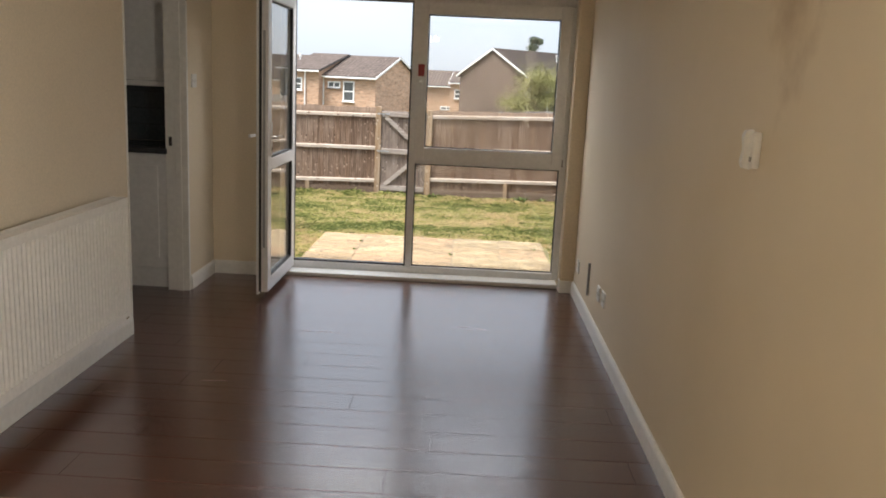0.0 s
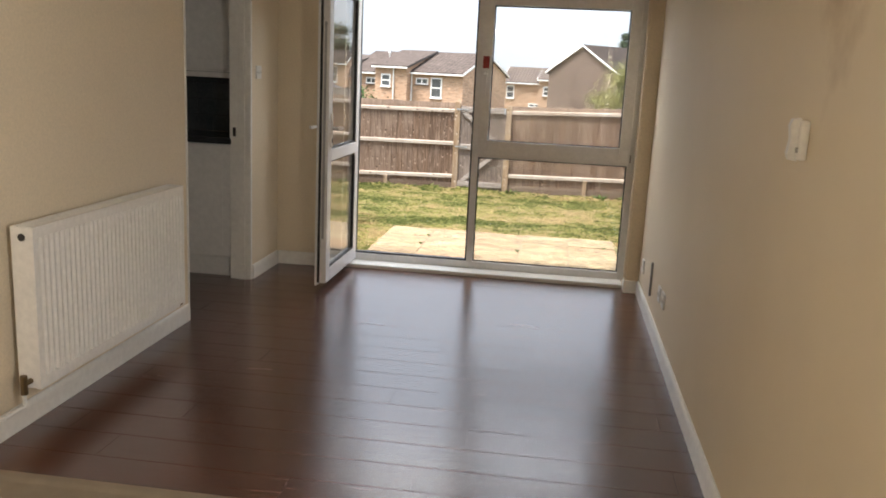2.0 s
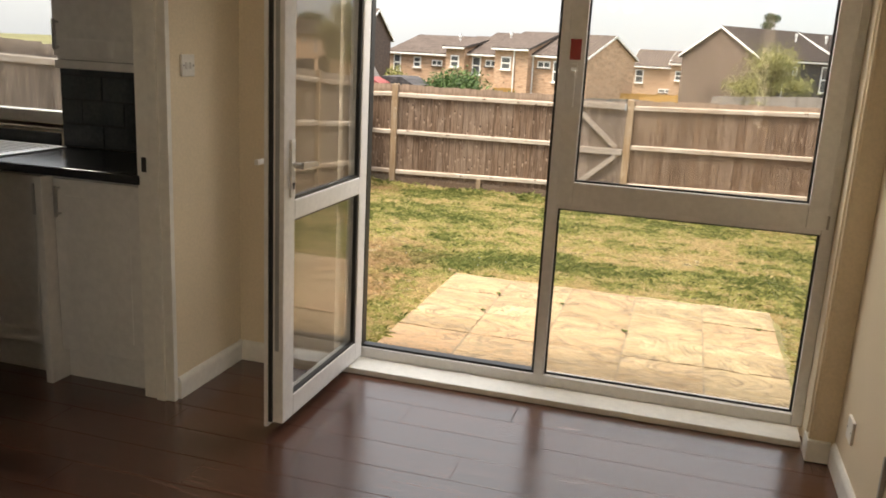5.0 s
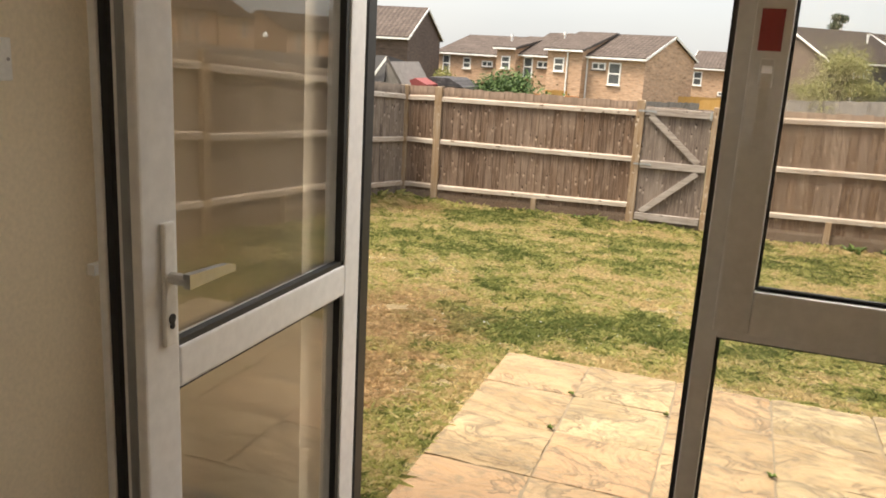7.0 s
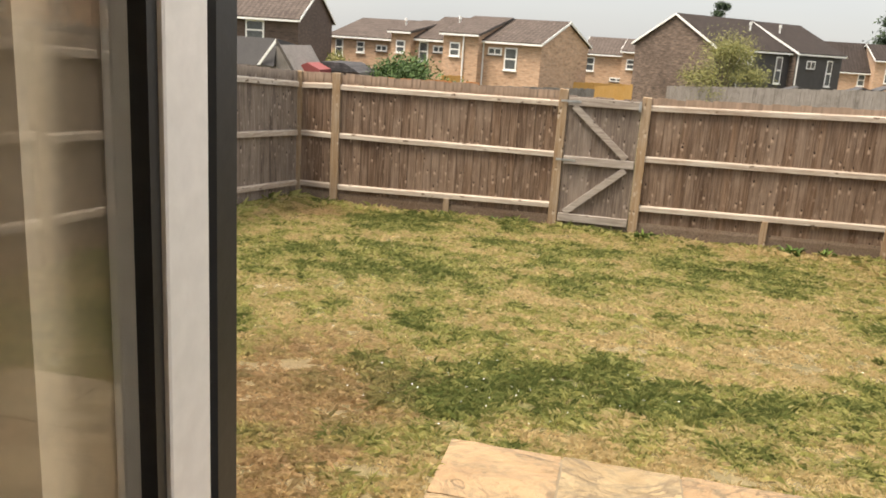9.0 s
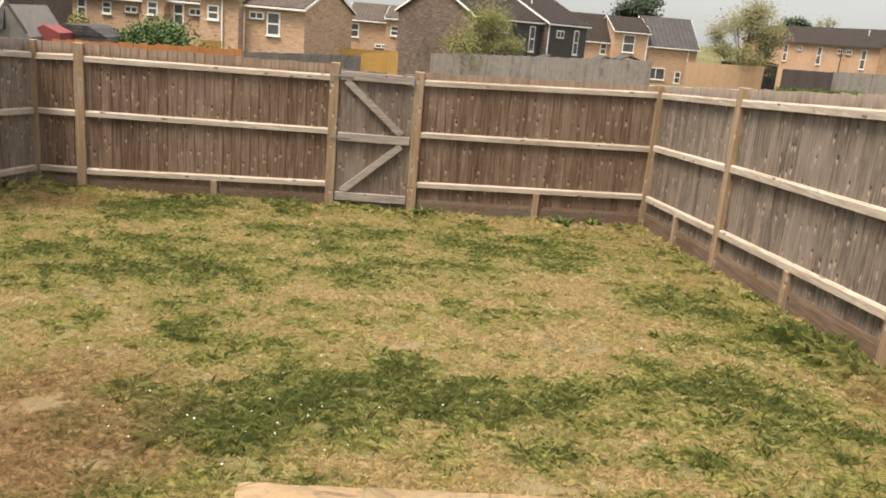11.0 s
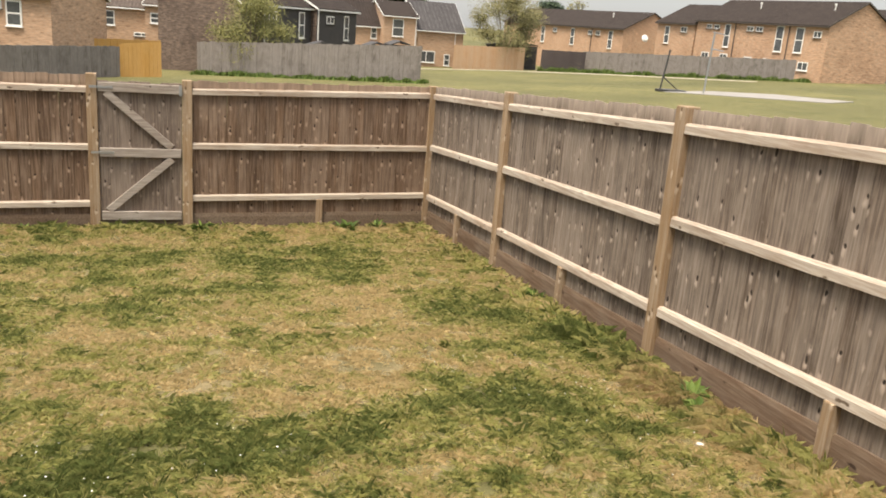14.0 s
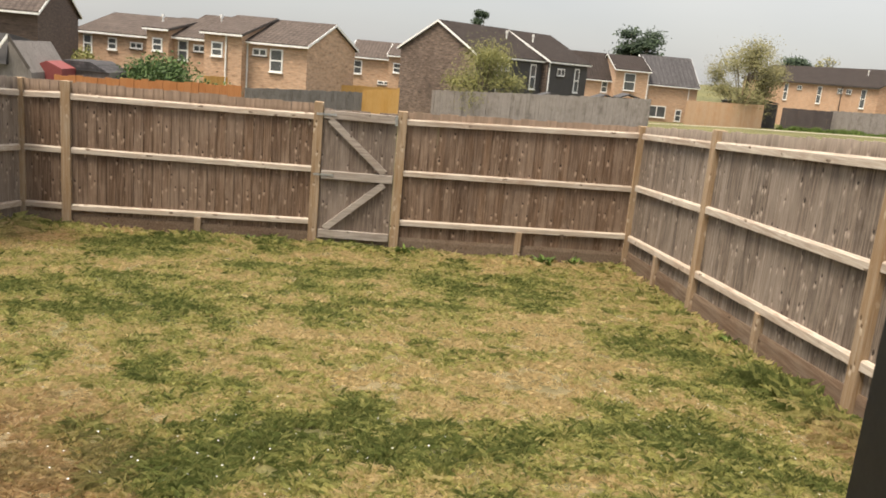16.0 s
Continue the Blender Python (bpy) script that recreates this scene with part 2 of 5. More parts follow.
M_GLASSFAR = surface("far_pane", (0.05, 0.055, 0.06), (0.11, 0.115, 0.12), 1.2, 8, 0.08, 0.02)

# the right wall carries an old brownish damp mark above the entry phone
M_WALLR, n, l, p = shader("cream_emulsion_stained")
v = placed(n, l)
big, small = noisy(n, l, v, 1.1), noisy(n, l, v, 90, 3)
dist = n.new("ShaderNodeVectorMath")
dist.operation = "DISTANCE"
mpv = placed(n, l, (1, 1, 0.55))
l.new(mpv, dist.inputs[0])
dist.inputs[1].default_value = (1.262, -3.98, 1.02)
edge = n.new("ShaderNodeMath")
edge.operation = "MULTIPLY_ADD"
edge.inputs[1].default_value = -0.35
l.new(noisy(n, l, v, 7, 5), edge.inputs[0])
l.new(dist.outputs["Value"], edge.inputs[2])
c = mixed(n, l, ramped(n, l, big, 0.3, 0.7), (0.74, 0.635, 0.475), (0.69, 0.585, 0.43))
c = mixed(n, l, ramped(n, l, edge.outputs[0], 0.03, -0.14), c, (0.50, 0.385, 0.255))
l.new(c, p.inputs["Base Color"])
p.inputs["Roughness"].default_value = 0.6
bumped(n, l, p, small, 0.06)

# laminate planks: long dark-red grain, slightly embossed
M_PLANK, n, l, p = shader("mahogany_laminate")
v = placed(n, l, (0.8, 13, 13), 53.0)
g1, g2 = noisy(n, l, v, 1.6, 6, 0.6, 1.2), noisy(n, l, v, 9.0, 4)
info = n.new("ShaderNodeObjectInfo")
c = mixed(n, l, ramped(n, l, g1, 0.3, 0.72), (0.032, 0.012, 0.008), (0.115, 0.044, 0.027))
c = mixed(n, l, ramped(n, l, g2, 0.55, 0.8), c, (0.02, 0.009, 0.007))
c = mixed(n, l, ramped(n, l, info.outputs["Random"], -0.4, 2.2), c, (0.11, 0.042, 0.026))
l.new(c, p.inputs["Base Color"])
rr = n.new("ShaderNodeMapRange")
rr.inputs["To Min"].default_value, rr.inputs["To Max"].default_value = 0.14, 0.33
l.new(g1, rr.inputs["Value"])
l.new(rr.outputs["Result"], p.inputs["Roughness"])
p.inputs["Specular IOR Level"].default_value = 0.9
p.inputs["Coat Weight"].default_value, p.inputs["Coat Roughness"].default_value = 0.2, 0.2
bumped(n, l, p, g2, 0.28, 0.002)

# riven sandstone paving: warm buff, wavy strata
M_PAVE, n, l, p = shader("riven_sandstone")
v = placed(n, l, (1, 1.6, 1), 31.0)
s1 = noisy(n, l, v, 2.2, 6, 0.65, 0.8)
s2 = noisy(n, l, v, 12.0, 5, 0.6, 1.0)
step_n = noisy(n, l, v, 1.9, 6, 0.55, 1.0)
mul = n.new("ShaderNodeMath")
mul.operation = "MULTIPLY"
mul.inputs[1].default_value = 5.0
l.new(step_n, mul.inputs[0])
w = n.new("ShaderNodeMath")
w.operation = "FRACT"
l.new(mul.outputs[0], w.inputs[0])
info = n.new("ShaderNodeObjectInfo")
c = mixed(n, l, ramped(n, l, s1, 0.35, 0.68), (0.19, 0.135, 0.07), (0.34, 0.26, 0.15))
c = mixed(n, l, ramped(n, l, info.outputs["Random"], 0.25, 1.2), c, (0.29, 0.175, 0.095))
c = mixed(n, l, ramped(n, l, w.outputs[0], 0.8, 1.0), c, (0.12, 0.084, 0.05))
c = mixed(n, l, ramped(n, l, s2, 0.46, 0.74), c, (0.15, 0.115, 0.07))
l.new(c, p.inputs["Base Color"])
p.inputs["Roughness"].default_value = 0.9
bumped(n, l, p, w.outputs[0], 1.0, 0.028)

# turf: the share of dead grass is carried by the ground and by each blade
def turf(name, blades):
    m, n, l, p = shader(name)
    at = n.new("ShaderNodeAttribute")
    at.attribute_name = "dry"
    vec = placed(n, l)
    a, b = noisy(n, l, vec, 2.6, 6, 0.7), noisy(n, l, vec, 38.0, 4, 0.7)
    deep = mixed(n, l, ramped(n, l, b, 0.3, 0.7), (0.062, 0.088, 0.022), (0.26, 0.295, 0.092))
    pale = mixed(n, l, ramped(n, l, b, 0.3, 0.7), (0.27, 0.275, 0.08), (0.66, 0.62, 0.24))
    straw = mixed(n, l, ramped(n, l, b, 0.3, 0.7), (0.52, 0.39, 0.195), (0.80, 0.645, 0.37))
    brown = mixed(n, l, ramped(n, l, b, 0.3, 0.7), (0.30, 0.19, 0.095), (0.68, 0.47, 0.27))
    # ground colours browned for thatch, and darkened for the missing shade of blades
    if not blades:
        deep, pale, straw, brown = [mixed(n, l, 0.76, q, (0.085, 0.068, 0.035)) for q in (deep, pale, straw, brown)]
    sep = n.new("ShaderNodeSeparateColor")
    l.new(at.outputs["Color"], sep.inputs["Color"])
    dry, dead = sep.outputs["Red"], sep.outputs["Green"]
    if blades:
        geo = n.new("ShaderNodeNewGeometry")
        add = n.new("ShaderNodeMath")
        add.operation = "MULTIPLY_ADD"
        add.inputs[1].default_value, add.inputs[2].default_value = 0.5, -0.25
        l.new(geo.outputs["Random Per Island"], add.inputs[0])
        sm = n.new("ShaderNodeMath")
        l.new(dry, sm.inputs[0])
        l.new(add.outputs[0], sm.inputs[1])
        dry = sm.outputs[0]
        p.inputs["Subsurface Weight"].default_value = 0.0
    c = mixed(n, l, ramped(n, l, dry, 0.45, 0.85), mixed(n, l, ramped(n, l, dry, 0.02, 0.42), deep, pale), straw)
    c = mixed(n, l, dead, c, brown)
    if blades:
        c = mixed(n, l, ramped(n, l, geo.outputs["Random Per Island"], 0.35, -0.55), c, (0.035, 0.035, 0.014))
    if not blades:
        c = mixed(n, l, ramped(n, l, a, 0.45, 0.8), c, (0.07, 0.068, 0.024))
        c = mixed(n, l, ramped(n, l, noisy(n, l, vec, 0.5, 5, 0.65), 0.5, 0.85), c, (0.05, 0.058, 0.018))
    l.new(c, p.inputs["Base Color"])
    p.inputs["Roughness"].default_value = 0.8
    p.inputs["Specular IOR Level"].default_value = 0.2
    bumped(n, l, p, b, 0.9, 0.03)
    if blades:
        thin, both = n.new("ShaderNodeBsdfTranslucent"), n.new("ShaderNodeMixShader")
        l.new(c, thin.inputs["Color"])
        both.inputs["Fac"].default_value = 0.45
        l.new(p.outputs["BSDF"], both.inputs[1])
        l.new(thin.outputs["BSDF"], both.inputs[2])
        l.new(both.outputs["Shader"], n["Material Output"].inputs["Surface"])
    return m


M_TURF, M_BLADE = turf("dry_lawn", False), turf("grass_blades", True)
M_BOARD = timber("fence_board_brown", (0.058, 0.034, 0.022), (0.19, 0.113, 0.068), (0.235, 0.168, 0.125), top=1.40, greyness=0.42)
M_BOARDR = timber("fence_board_grey", (0.05, 0.036, 0.027), (0.165, 0.12, 0.09), (0.265, 0.215, 0.178), top=1.44, greyness=0.5)
M_POST = timber("fence_post_wood", (0.20, 0.125, 0.068), (0.36, 0.245, 0.145), (0.32, 0.26, 0.20), greyness=0.4)
M_RAILX = timber("fence_rail_wood", (0.24, 0.175, 0.13), (0.45, 0.355, 0.28), (0.47, 0.415, 0.355), axis="x", greyness=0.5)
M_RAILY = timber("fence_rail_wood_side", (0.24, 0.175, 0.13), (0.45, 0.355, 0.28), (0.47, 0.415, 0.355), axis="y", greyness=0.5)
M_GATE = timber("gate_board_grey", (0.075, 0.052, 0.04), (0.18, 0.135, 0.105), (0.23, 0.185, 0.155), greyness=0.5)
M_GATERAIL = timber("gate_rail_grey", (0.16, 0.12, 0.095), (0.29, 0.24, 0.20), (0.34, 0.30, 0.265), axis="x", greyness=0.6)
M_GRAVEL = timber("gravel_board", (0.075, 0.044, 0.028), (0.17, 0.108, 0.07), (0.18, 0.135, 0.10), axis="y", greyness=0.5)
M_FARFENCE = timber("far_fence_grey", (0.075, 0.064, 0.056), (0.195, 0.17, 0.152), (0.25, 0.225, 0.21), greyness=0.6, knots=False, joined=True)
M_ORANGE = timber("far_fence_orange", (0.27, 0.10, 0.035), (0.40, 0.16, 0.06), (0.38, 0.17, 0.07), knots=False, joined=True)
M_YELLOW = timber("far_fence_yellow", (0.40, 0.21, 0.055), (0.52, 0.29, 0.09), (0.48, 0.29, 0.11), knots=False, joined=True)
M_PINK = timber("far_fence_new", (0.38, 0.22, 0.12), (0.50, 0.32, 0.19), (0.44, 0.32, 0.22), knots=False, joined=True)
M_BLACKF = timber("far_fence_dark", (0.035, 0.028, 0.028), (0.06, 0.05, 0.05), (0.07, 0.06, 0.06), knots=False, joined=True)
M_BRICKO = brickwork("orange_brick", (0.40, 0.245, 0.155), (0.48, 0.31, 0.205), (0.44, 0.35, 0.27))
M_BRICKB = brickwork("buff_brick", (0.42, 0.25, 0.155), (0.50, 0.31, 0.20), (0.46, 0.37, 0.28))
M_BRICKG = brickwork("brown_brick", (0.085, 0.058, 0.045), (0.165, 0.115, 0.088), (0.14, 0.115, 0.10), 1.5)
M_BRICKD = brickwork("dark_brick", (0.078, 0.052, 0.042), (0.11, 0.075, 0.06), (0.085, 0.066, 0.056))
M_BLACKCLAD = surface("dark_cladding", (0.035, 0.032, 0.034), (0.055, 0.05, 0.05), 2, 30, 0.7, 0.2)
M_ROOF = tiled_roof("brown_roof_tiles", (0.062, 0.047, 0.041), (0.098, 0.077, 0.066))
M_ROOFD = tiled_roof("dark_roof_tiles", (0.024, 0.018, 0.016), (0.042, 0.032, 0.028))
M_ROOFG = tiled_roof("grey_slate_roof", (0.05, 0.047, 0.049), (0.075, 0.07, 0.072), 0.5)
M_FASCIA = surface("white_fascia", (0.78, 0.77, 0.75), (0.70, 0.69, 0.67), 2, 20, 0.5, 0.05)
M_DARKTRIM = surface("dark_fascia", (0.05, 0.04, 0.035), (0.08, 0.065, 0.055), 2, 20, 0.6, 0.05)
M_BARK = surface("bark", (0.10, 0.075, 0.055), (0.17, 0.13, 0.10), 6, 40, 0.9, 0.6)
M_IRON = surface("dark_metal_post", (0.03, 0.03, 0.032), (0.05, 0.048, 0.046), 5, 40, 0.5, 0.1)
M_GALV = surface("galvanised_metal", (0.42, 0.43, 0.44), (0.33, 0.34, 0.35), 12, 60, 0.45, 0.08, metal=0.8)
M_TARMAC = surface("court_tarmac", (0.20, 0.19, 0.18), (0.27, 0.25, 0.23), 1.2, 60, 0.9, 0.3)
M_PATHS = surface("pale_path", (0.46, 0.41, 0.33), (0.40, 0.35, 0.27), 1.2, 40, 0.9, 0.2)
M_STONE = surface("pebble", (0.45, 0.40, 0.34), (0.55, 0.50, 0.44), 12, 60, 0.8, 0.2, shuffle=5.0)


def leafy(name, c1, c2):
    m, n, l, p = shader(name)
    geo = n.new("ShaderNodeNewGeometry")
    l.new(mixed(n, l, geo.outputs["Random Per Island"], c1, c2), p.inputs["Base Color"])
    p.inputs["Roughness"].default_value = 0.65
    p.inputs["Specular IOR Level"].default_value = 0.25
    return m


M_CANOPY = surface("faded_red_canvas", (0.17, 0.03, 0.03), (0.22, 0.05, 0.045), 3, 40, 0.7, 0.1)
M_LEAF = leafy("olive_leaves", (0.085, 0.09, 0.026), (0.24, 0.225, 0.075))
M_LEAFT = leafy("thin_willow_leaves", (0.085, 0.08, 0.03), (0.22, 0.20, 0.085))
M_LEAFD = leafy("dark_shrub_leaves", (0.022, 0.045, 0.012), (0.07, 0.12, 0.03))
M_PINE = leafy("pine_needles", (0.014, 0.026, 0.014), (0.045, 0.07, 0.035))
M_WEED = leafy("weed_leaves", (0.05, 0.085, 0.018), (0.13, 0.18, 0.04))

# ---- building helpers ----
ORIGIN = {}


def thing(name, at=(0, 0, 0), label="", category="", group="", kind="", turn=0.0):
    ob = new(name)
    ob.matrix_basis = pose(*at, 0, 0, turn)
    ob.empty_display_size = 0.1
    ORIGIN[ob.name] = Vector(at) if not turn else Vector((0, 0, 0))
    return tagged(ob, label, category, group, kind)


def part(name, bm, material, parent=None, label="", smooth=False):
    """Links a bmesh as one mesh under a thing or a part; its points are given in the world (in the thing's own axes where that is turned)."""
    me = bpy.data.meshes.new(name)
    off = ORIGIN.get(parent.name, Vector((0, 0, 0))) if parent else Vector((0, 0, 0))
    if off.length:
        bmesh.ops.translate(bm, verts=bm.verts, vec=-off)
    bm.to_mesh(me)
    bm.free()
    me.materials.append(material)
    if smooth:
        me.shade_smooth()
    ob = new(name, me)
    if parent:
        ob.parent = parent
        ORIGIN[ob.name] = off
    if label:
        ob["label"] = label
    return ob


def structure(name, bm, material, label="", category=""):
    return tagged(part(name, bm, material), label, category, "", "structure")


def box(bm, x0, y0, z0, x1, y1, z1, bevel=0.0):
    r = bmesh.ops.create_cube(bm, size=1)
    for v in r["verts"]:
        v.co = Vector((x0 + (v.co.x + 0.5) * (x1 - x0), y0 + (v.co.y + 0.5) * (y1 - y0), z0 + (v.co.z + 0.5) * (z1 - z0)))
    if bevel:
        edges = {e for v in r["verts"] for e in v.link_edges}
        bmesh.ops.bevel(bm, geom=list(edges), offset=bevel, segments=2, affect="EDGES", profile=0.6)
    return bm


def boxes(*rows, bevel=0.0):
    bm = bmesh.new()
    for r in rows:
        box(bm, *r, bevel=bevel)
    return bm


def tube(bm, a, b, r, r2=None, n=10):
    a, b = Vector(a), Vector(b)
    m = Matrix.Translation((a + b) / 2) @ (b - a).to_track_quat("Z", "Y").to_matrix().to_4x4()
    bmesh.ops.create_cone(bm, cap_ends=True, segments=n, radius1=r, radius2=r if r2 is None else r2, depth=(b - a).length, matrix=m)
    return bm


def prism(bm, outline, lo, hi, axis="y"):
    """A solid from a closed outline of (a, b) pairs, pushed along an axis."""
    def at(a, b, c):
        return {"y": (a, c, b), "x": (c, a, b), "z": (a, b, c)}[axis]
    f = [bm.verts.new(at(a, b, lo)) for a, b in outline]
    g = [bm.verts.new(at(a, b, hi)) for a, b in outline]
    k = len(outline)
    bm.faces.new(f)
    bm.faces.new(g[::-1])
    for i in range(k):
        bm.faces.new((f[i], g[i], g[(i + 1) % k], f[(i + 1) % k]))
    bmesh.ops.recalc_face_normals(bm, faces=bm.faces)
    return bm


def mesh_of(name, verts, faces, material):
    me = bpy.data.meshes.new(name)
    me.from_pydata(verts, [], faces)
    me.materials.append(material)
    return me


def piece(name, me, parent, at, scale=(1, 1, 1), turn=0.0, lean=0.0):
    """One of many alike pieces, sharing its mesh, under the thing that it belongs to."""
    ob = new(name, me)
    ob.parent = parent
    ob.matrix_basis = pose(*(Vector(at) - ORIGIN.get(parent.name, Vector((0, 0, 0)))), 0, lean, turn) @ Matrix.Diagonal((*scale, 1))
    return ob


def glass(name, parent, *b):
    g = part(name, boxes(b), M_GLASS, parent)
    g.visible_shadow = False
    return g


def garden_z(x, y):
    """The lawn falls gently away from the house; beyond the fences the land falls on and rises to the right."""
    near = np.where(y < 0.13, -0.3, -0.125 - 0.0735 * np.clip(y - 1.9, 0, 12))
    k = np.clip(np.maximum(np.maximum((y - 8.9) / 6, (x - 2.6) / 6), (-5.0 - x) / 8), 0, 1)
    k = k * k * (3 - 2 * k)
    far = -0.62 + 0.035 * (np.clip(x, -40, 70) - 2.4) - 0.044 * (np.clip(y, -5, 110) - 8.75)
    return near * (1 - k) + np.where(y < 0.13, np.minimum(far, -0.3), far) * k


def value_noise(x, y, seed):
    """Smooth random field of unit grain, from 0 to 1."""
    def corner(i, j):
        h = np.sin(i * 127.1 + j * 311.7 + seed * 74.7) * 43758.5453
        return h - np.floor(h)
    i, j = np.floor(x), np.floor(y)
    u, w = x - i, y - j
    u, w = u * u * (3 - 2 * u), w * w * (3 - 2 * w)
    return (corner(i, j) * (1 - u) + corner(i + 1, j) * u) * (1 - w) + (corner(i, j + 1) * (1 - u) + corner(i + 1, j + 1) * u) * w


def lawn_lumps(x, y):
    """Small unevenness of the mown turf."""
    return (value_noise(x * 3.1, y * 3.1, 5) - 0.5) * 0.02 * np.clip((y - 2.4) * 2, 0, 1) * (y < 9) * (np.abs(x + 1) < 3.5)


def lawn_state(x, y):
    """How dry (straw) and how dead (brown, matted) the turf is at a place."""
    f = sum(value_noise(x * s + 3.7 * k, y * s * 1.25 - 1.9 * k, k) * a for k, (s, a) in enumerate(((1.1, 0.10), (2.4, 0.17), (5.2, 0.25), (11.5, 0.21), (27.0, 0.27))))
    dry = 0.61 + (f - 0.5) * 2.9
    for cx, cy, rx, ry, amount in LUSH:
        dry = dry - 0.62 * amount * np.exp(-((x - cx) / rx) ** 2 - ((y - cy) / ry) ** 2)
    for cx, cy, rx, ry, amount in STRAW:
        dry = dry + 0.7 * amount * np.exp(-((x - cx) / rx) ** 2 - ((y - cy) / ry) ** 2)
    dead = np.zeros_like(dry)
    for cx, cy, rx, ry in DEAD:
        dead = dead + np.exp(-((x - cx) / rx) ** 2 - ((y - cy) / ry) ** 2)
    dead = np.clip(dead * 0.95 + (f - 0.55) * 2.2, 0, 0.85) * np.clip(dead * 3, 0, 1)
    field = (y > 9.0) | (x > 2.6) | (x < -5.2)
    dry = np.where(field, 0.12 + 0.5 * (value_noise(x * 0.11, y * 0.23, 3) - 0.5) + 0.3 * (value_noise(x * 0.6, y * 0.9, 4) - 0.5), dry)
    return np.clip(dry, 0, 1), np.clip(np.where(field, 0, dead), 0, 1)


LUSH = ((-0.21, 3.09, 0.62, 0.24, 1.1), (-1.17, 2.79, 0.36, 0.33, 1.0), (1.75, 5.26, 0.38, 0.55, 0.9), (1.28, 3.40, 0.40, 0.34, 0.8), (-1.90, 5.35, 0.70, 0.45, 0.7),
        (0.52, 7.03, 0.73, 0.55, 0.5), (-0.91, 3.55, 0.5, 0.26, 0.6), (-1.12, 7.02, 0.5, 0.4, 0.4), (2.02, 4.15, 0.32, 0.45, 0.6), (0.75, 3.40, 0.14, 0.25, 0.7),
        (-2.70, 8.0, 0.9, 0.4, 0.7), (-0.84, 3.02, 0.44, 0.4, 0.3), (-2.94, 5.16, 0.6, 1.1, 0.5))
STRAW = ((-0.90, 5.06, 0.45, 0.33, 0.5), (0.66, 4.01, 0.45, 0.5, 0.6), (-0.20, 4.09, 0.4, 0.26, 0.45), (1.22, 4.47, 0.34, 0.26, 0.4), (-0.53, 7.68, 0.6, 0.6, 0.3),
         (0.96, 8.4, 0.82, 0.3, 0.45), (-1.53, 4.75, 0.25, 0.2, 0.4), (0.86, 5.60, 0.25, 0.37, 0.45), (2.09, 5.90, 0.32, 0.31, 0.3), (-0.43, 2.48, 0.4, 0.16, 0.35),
         (1.36, 3.10, 0.18, 0.2, 0.3), (-1.19, 4.06, 0.2, 0.2, 0.4), (0.40, 2.44, 0.3, 0.14, 0.4))
DEAD = ((-1.62, 2.5, 0.4, 0.75), (-1.5, 1.5, 0.22, 0.4), (-2.1, 2.7, 0.3, 0.6), (-3.9, 7.9, 0.7, 0.5), (2.22, 3.3, 0.18, 0.7))


rnd = random.Random(7)

# ---- the shell of the flat ----
XL, XR, YB, ZC = -1.42, 1.262, -7.3, 2.36      # left wall, right wall, rear wall, ceiling
floor = structure("floor", boxes((-3.9, -3.63, -0.09, XR + 0.1, 0.0, -0.012)), M_DARK, "dark mahogany laminate floor with long planks", "floor")
structure("carpet_floor", boxes((-3.9, YB - 0.2, -0.09, XR + 0.1, -3.66, 0.004)), M_CARPET, "beige short-pile carpet of the sitting room", "carpet")
structure("threshold_strip", prism(bmesh.new(), [(-3.68, 0.004), (-3.66, 0.013), (-3.625, 0.013), (-3.605, 0.001)], XL, XR, "x"), M_CARPET, "low carpet threshold bar", "threshold")
structure("ceiling", boxes((-3.95, YB - 0.2, ZC, XR + 0.2, 0.12, ZC + 0.1)), M_CEIL, "plain white painted ceiling", "ceiling")
# the right wall's opening is unseen, added for the side fill lamp
structure("wall_right", boxes((XR, -5.3, -0.05, XR + 0.2, 0.12, ZC), (XR, YB - 0.2, -0.05, XR + 0.2, -6.6, ZC), (XR, -6.6, -0.05, XR + 0.2, -5.3, 0.9), (XR, -6.6, 2.1, XR + 0.2, -5.3, ZC)), M_WALLR, "cream painted plaster wall with a faint stain", "wall")
left = bmesh.new()
box(left, XL - 0.135, YB - 0.2, -0.05, XL, -1.74, ZC)
box(left, XL - 0.135, -1.74, 2.04, XL, -0.735, ZC)
box(left, XL - 0.135, -0.735, -0.05, XL, -0.2, ZC)
structure("wall_left", left, M_WALL, "cream painted plaster wall with an open kitchen doorway", "wall")
front = bmesh.new()
box(front, XL - 0.135, -0.2, -0.05, -0.935, 0.12, ZC)
box(front, -0.935, -0.2, 2.10, 1.175, 0.12, ZC)
box(front, 1.175, -0.262, -0.05, XR, 0.12, ZC)
box(front, -3.95, -0.2, -0.05, XL - 0.135, 0.12, 1.05)
box(front, -3.95, -0.2, 2.05, XL - 0.135, 0.12, ZC)
box(front, -2.395, -0.2, 1.05, XL - 0.135, 0.12, 2.05)
box(front, -3.95, -0.2, 1.05, -3.5, 0.12, 2.05)
structure("wall_north", front, M_WALL, "cream painted wall round the patio door and window", "wall")
structure("wall_south", boxes((XL - 0.135, YB - 0.2, -0.05, XR, YB, ZC)), M_WALL, "plain cream painted rear wall", "wall")
structure("kitchen_wall_west", boxes((-3.95, -3.7, -0.05, -3.8, -0.2, ZC)), M_CEIL, "plain white kitchen wall", "wall")
structure("kitchen_wall_south", boxes((-3.8, -3.7, -0.05, XL - 0.135, -3.55, ZC)), M_CEIL, "plain white kitchen wall", "wall")


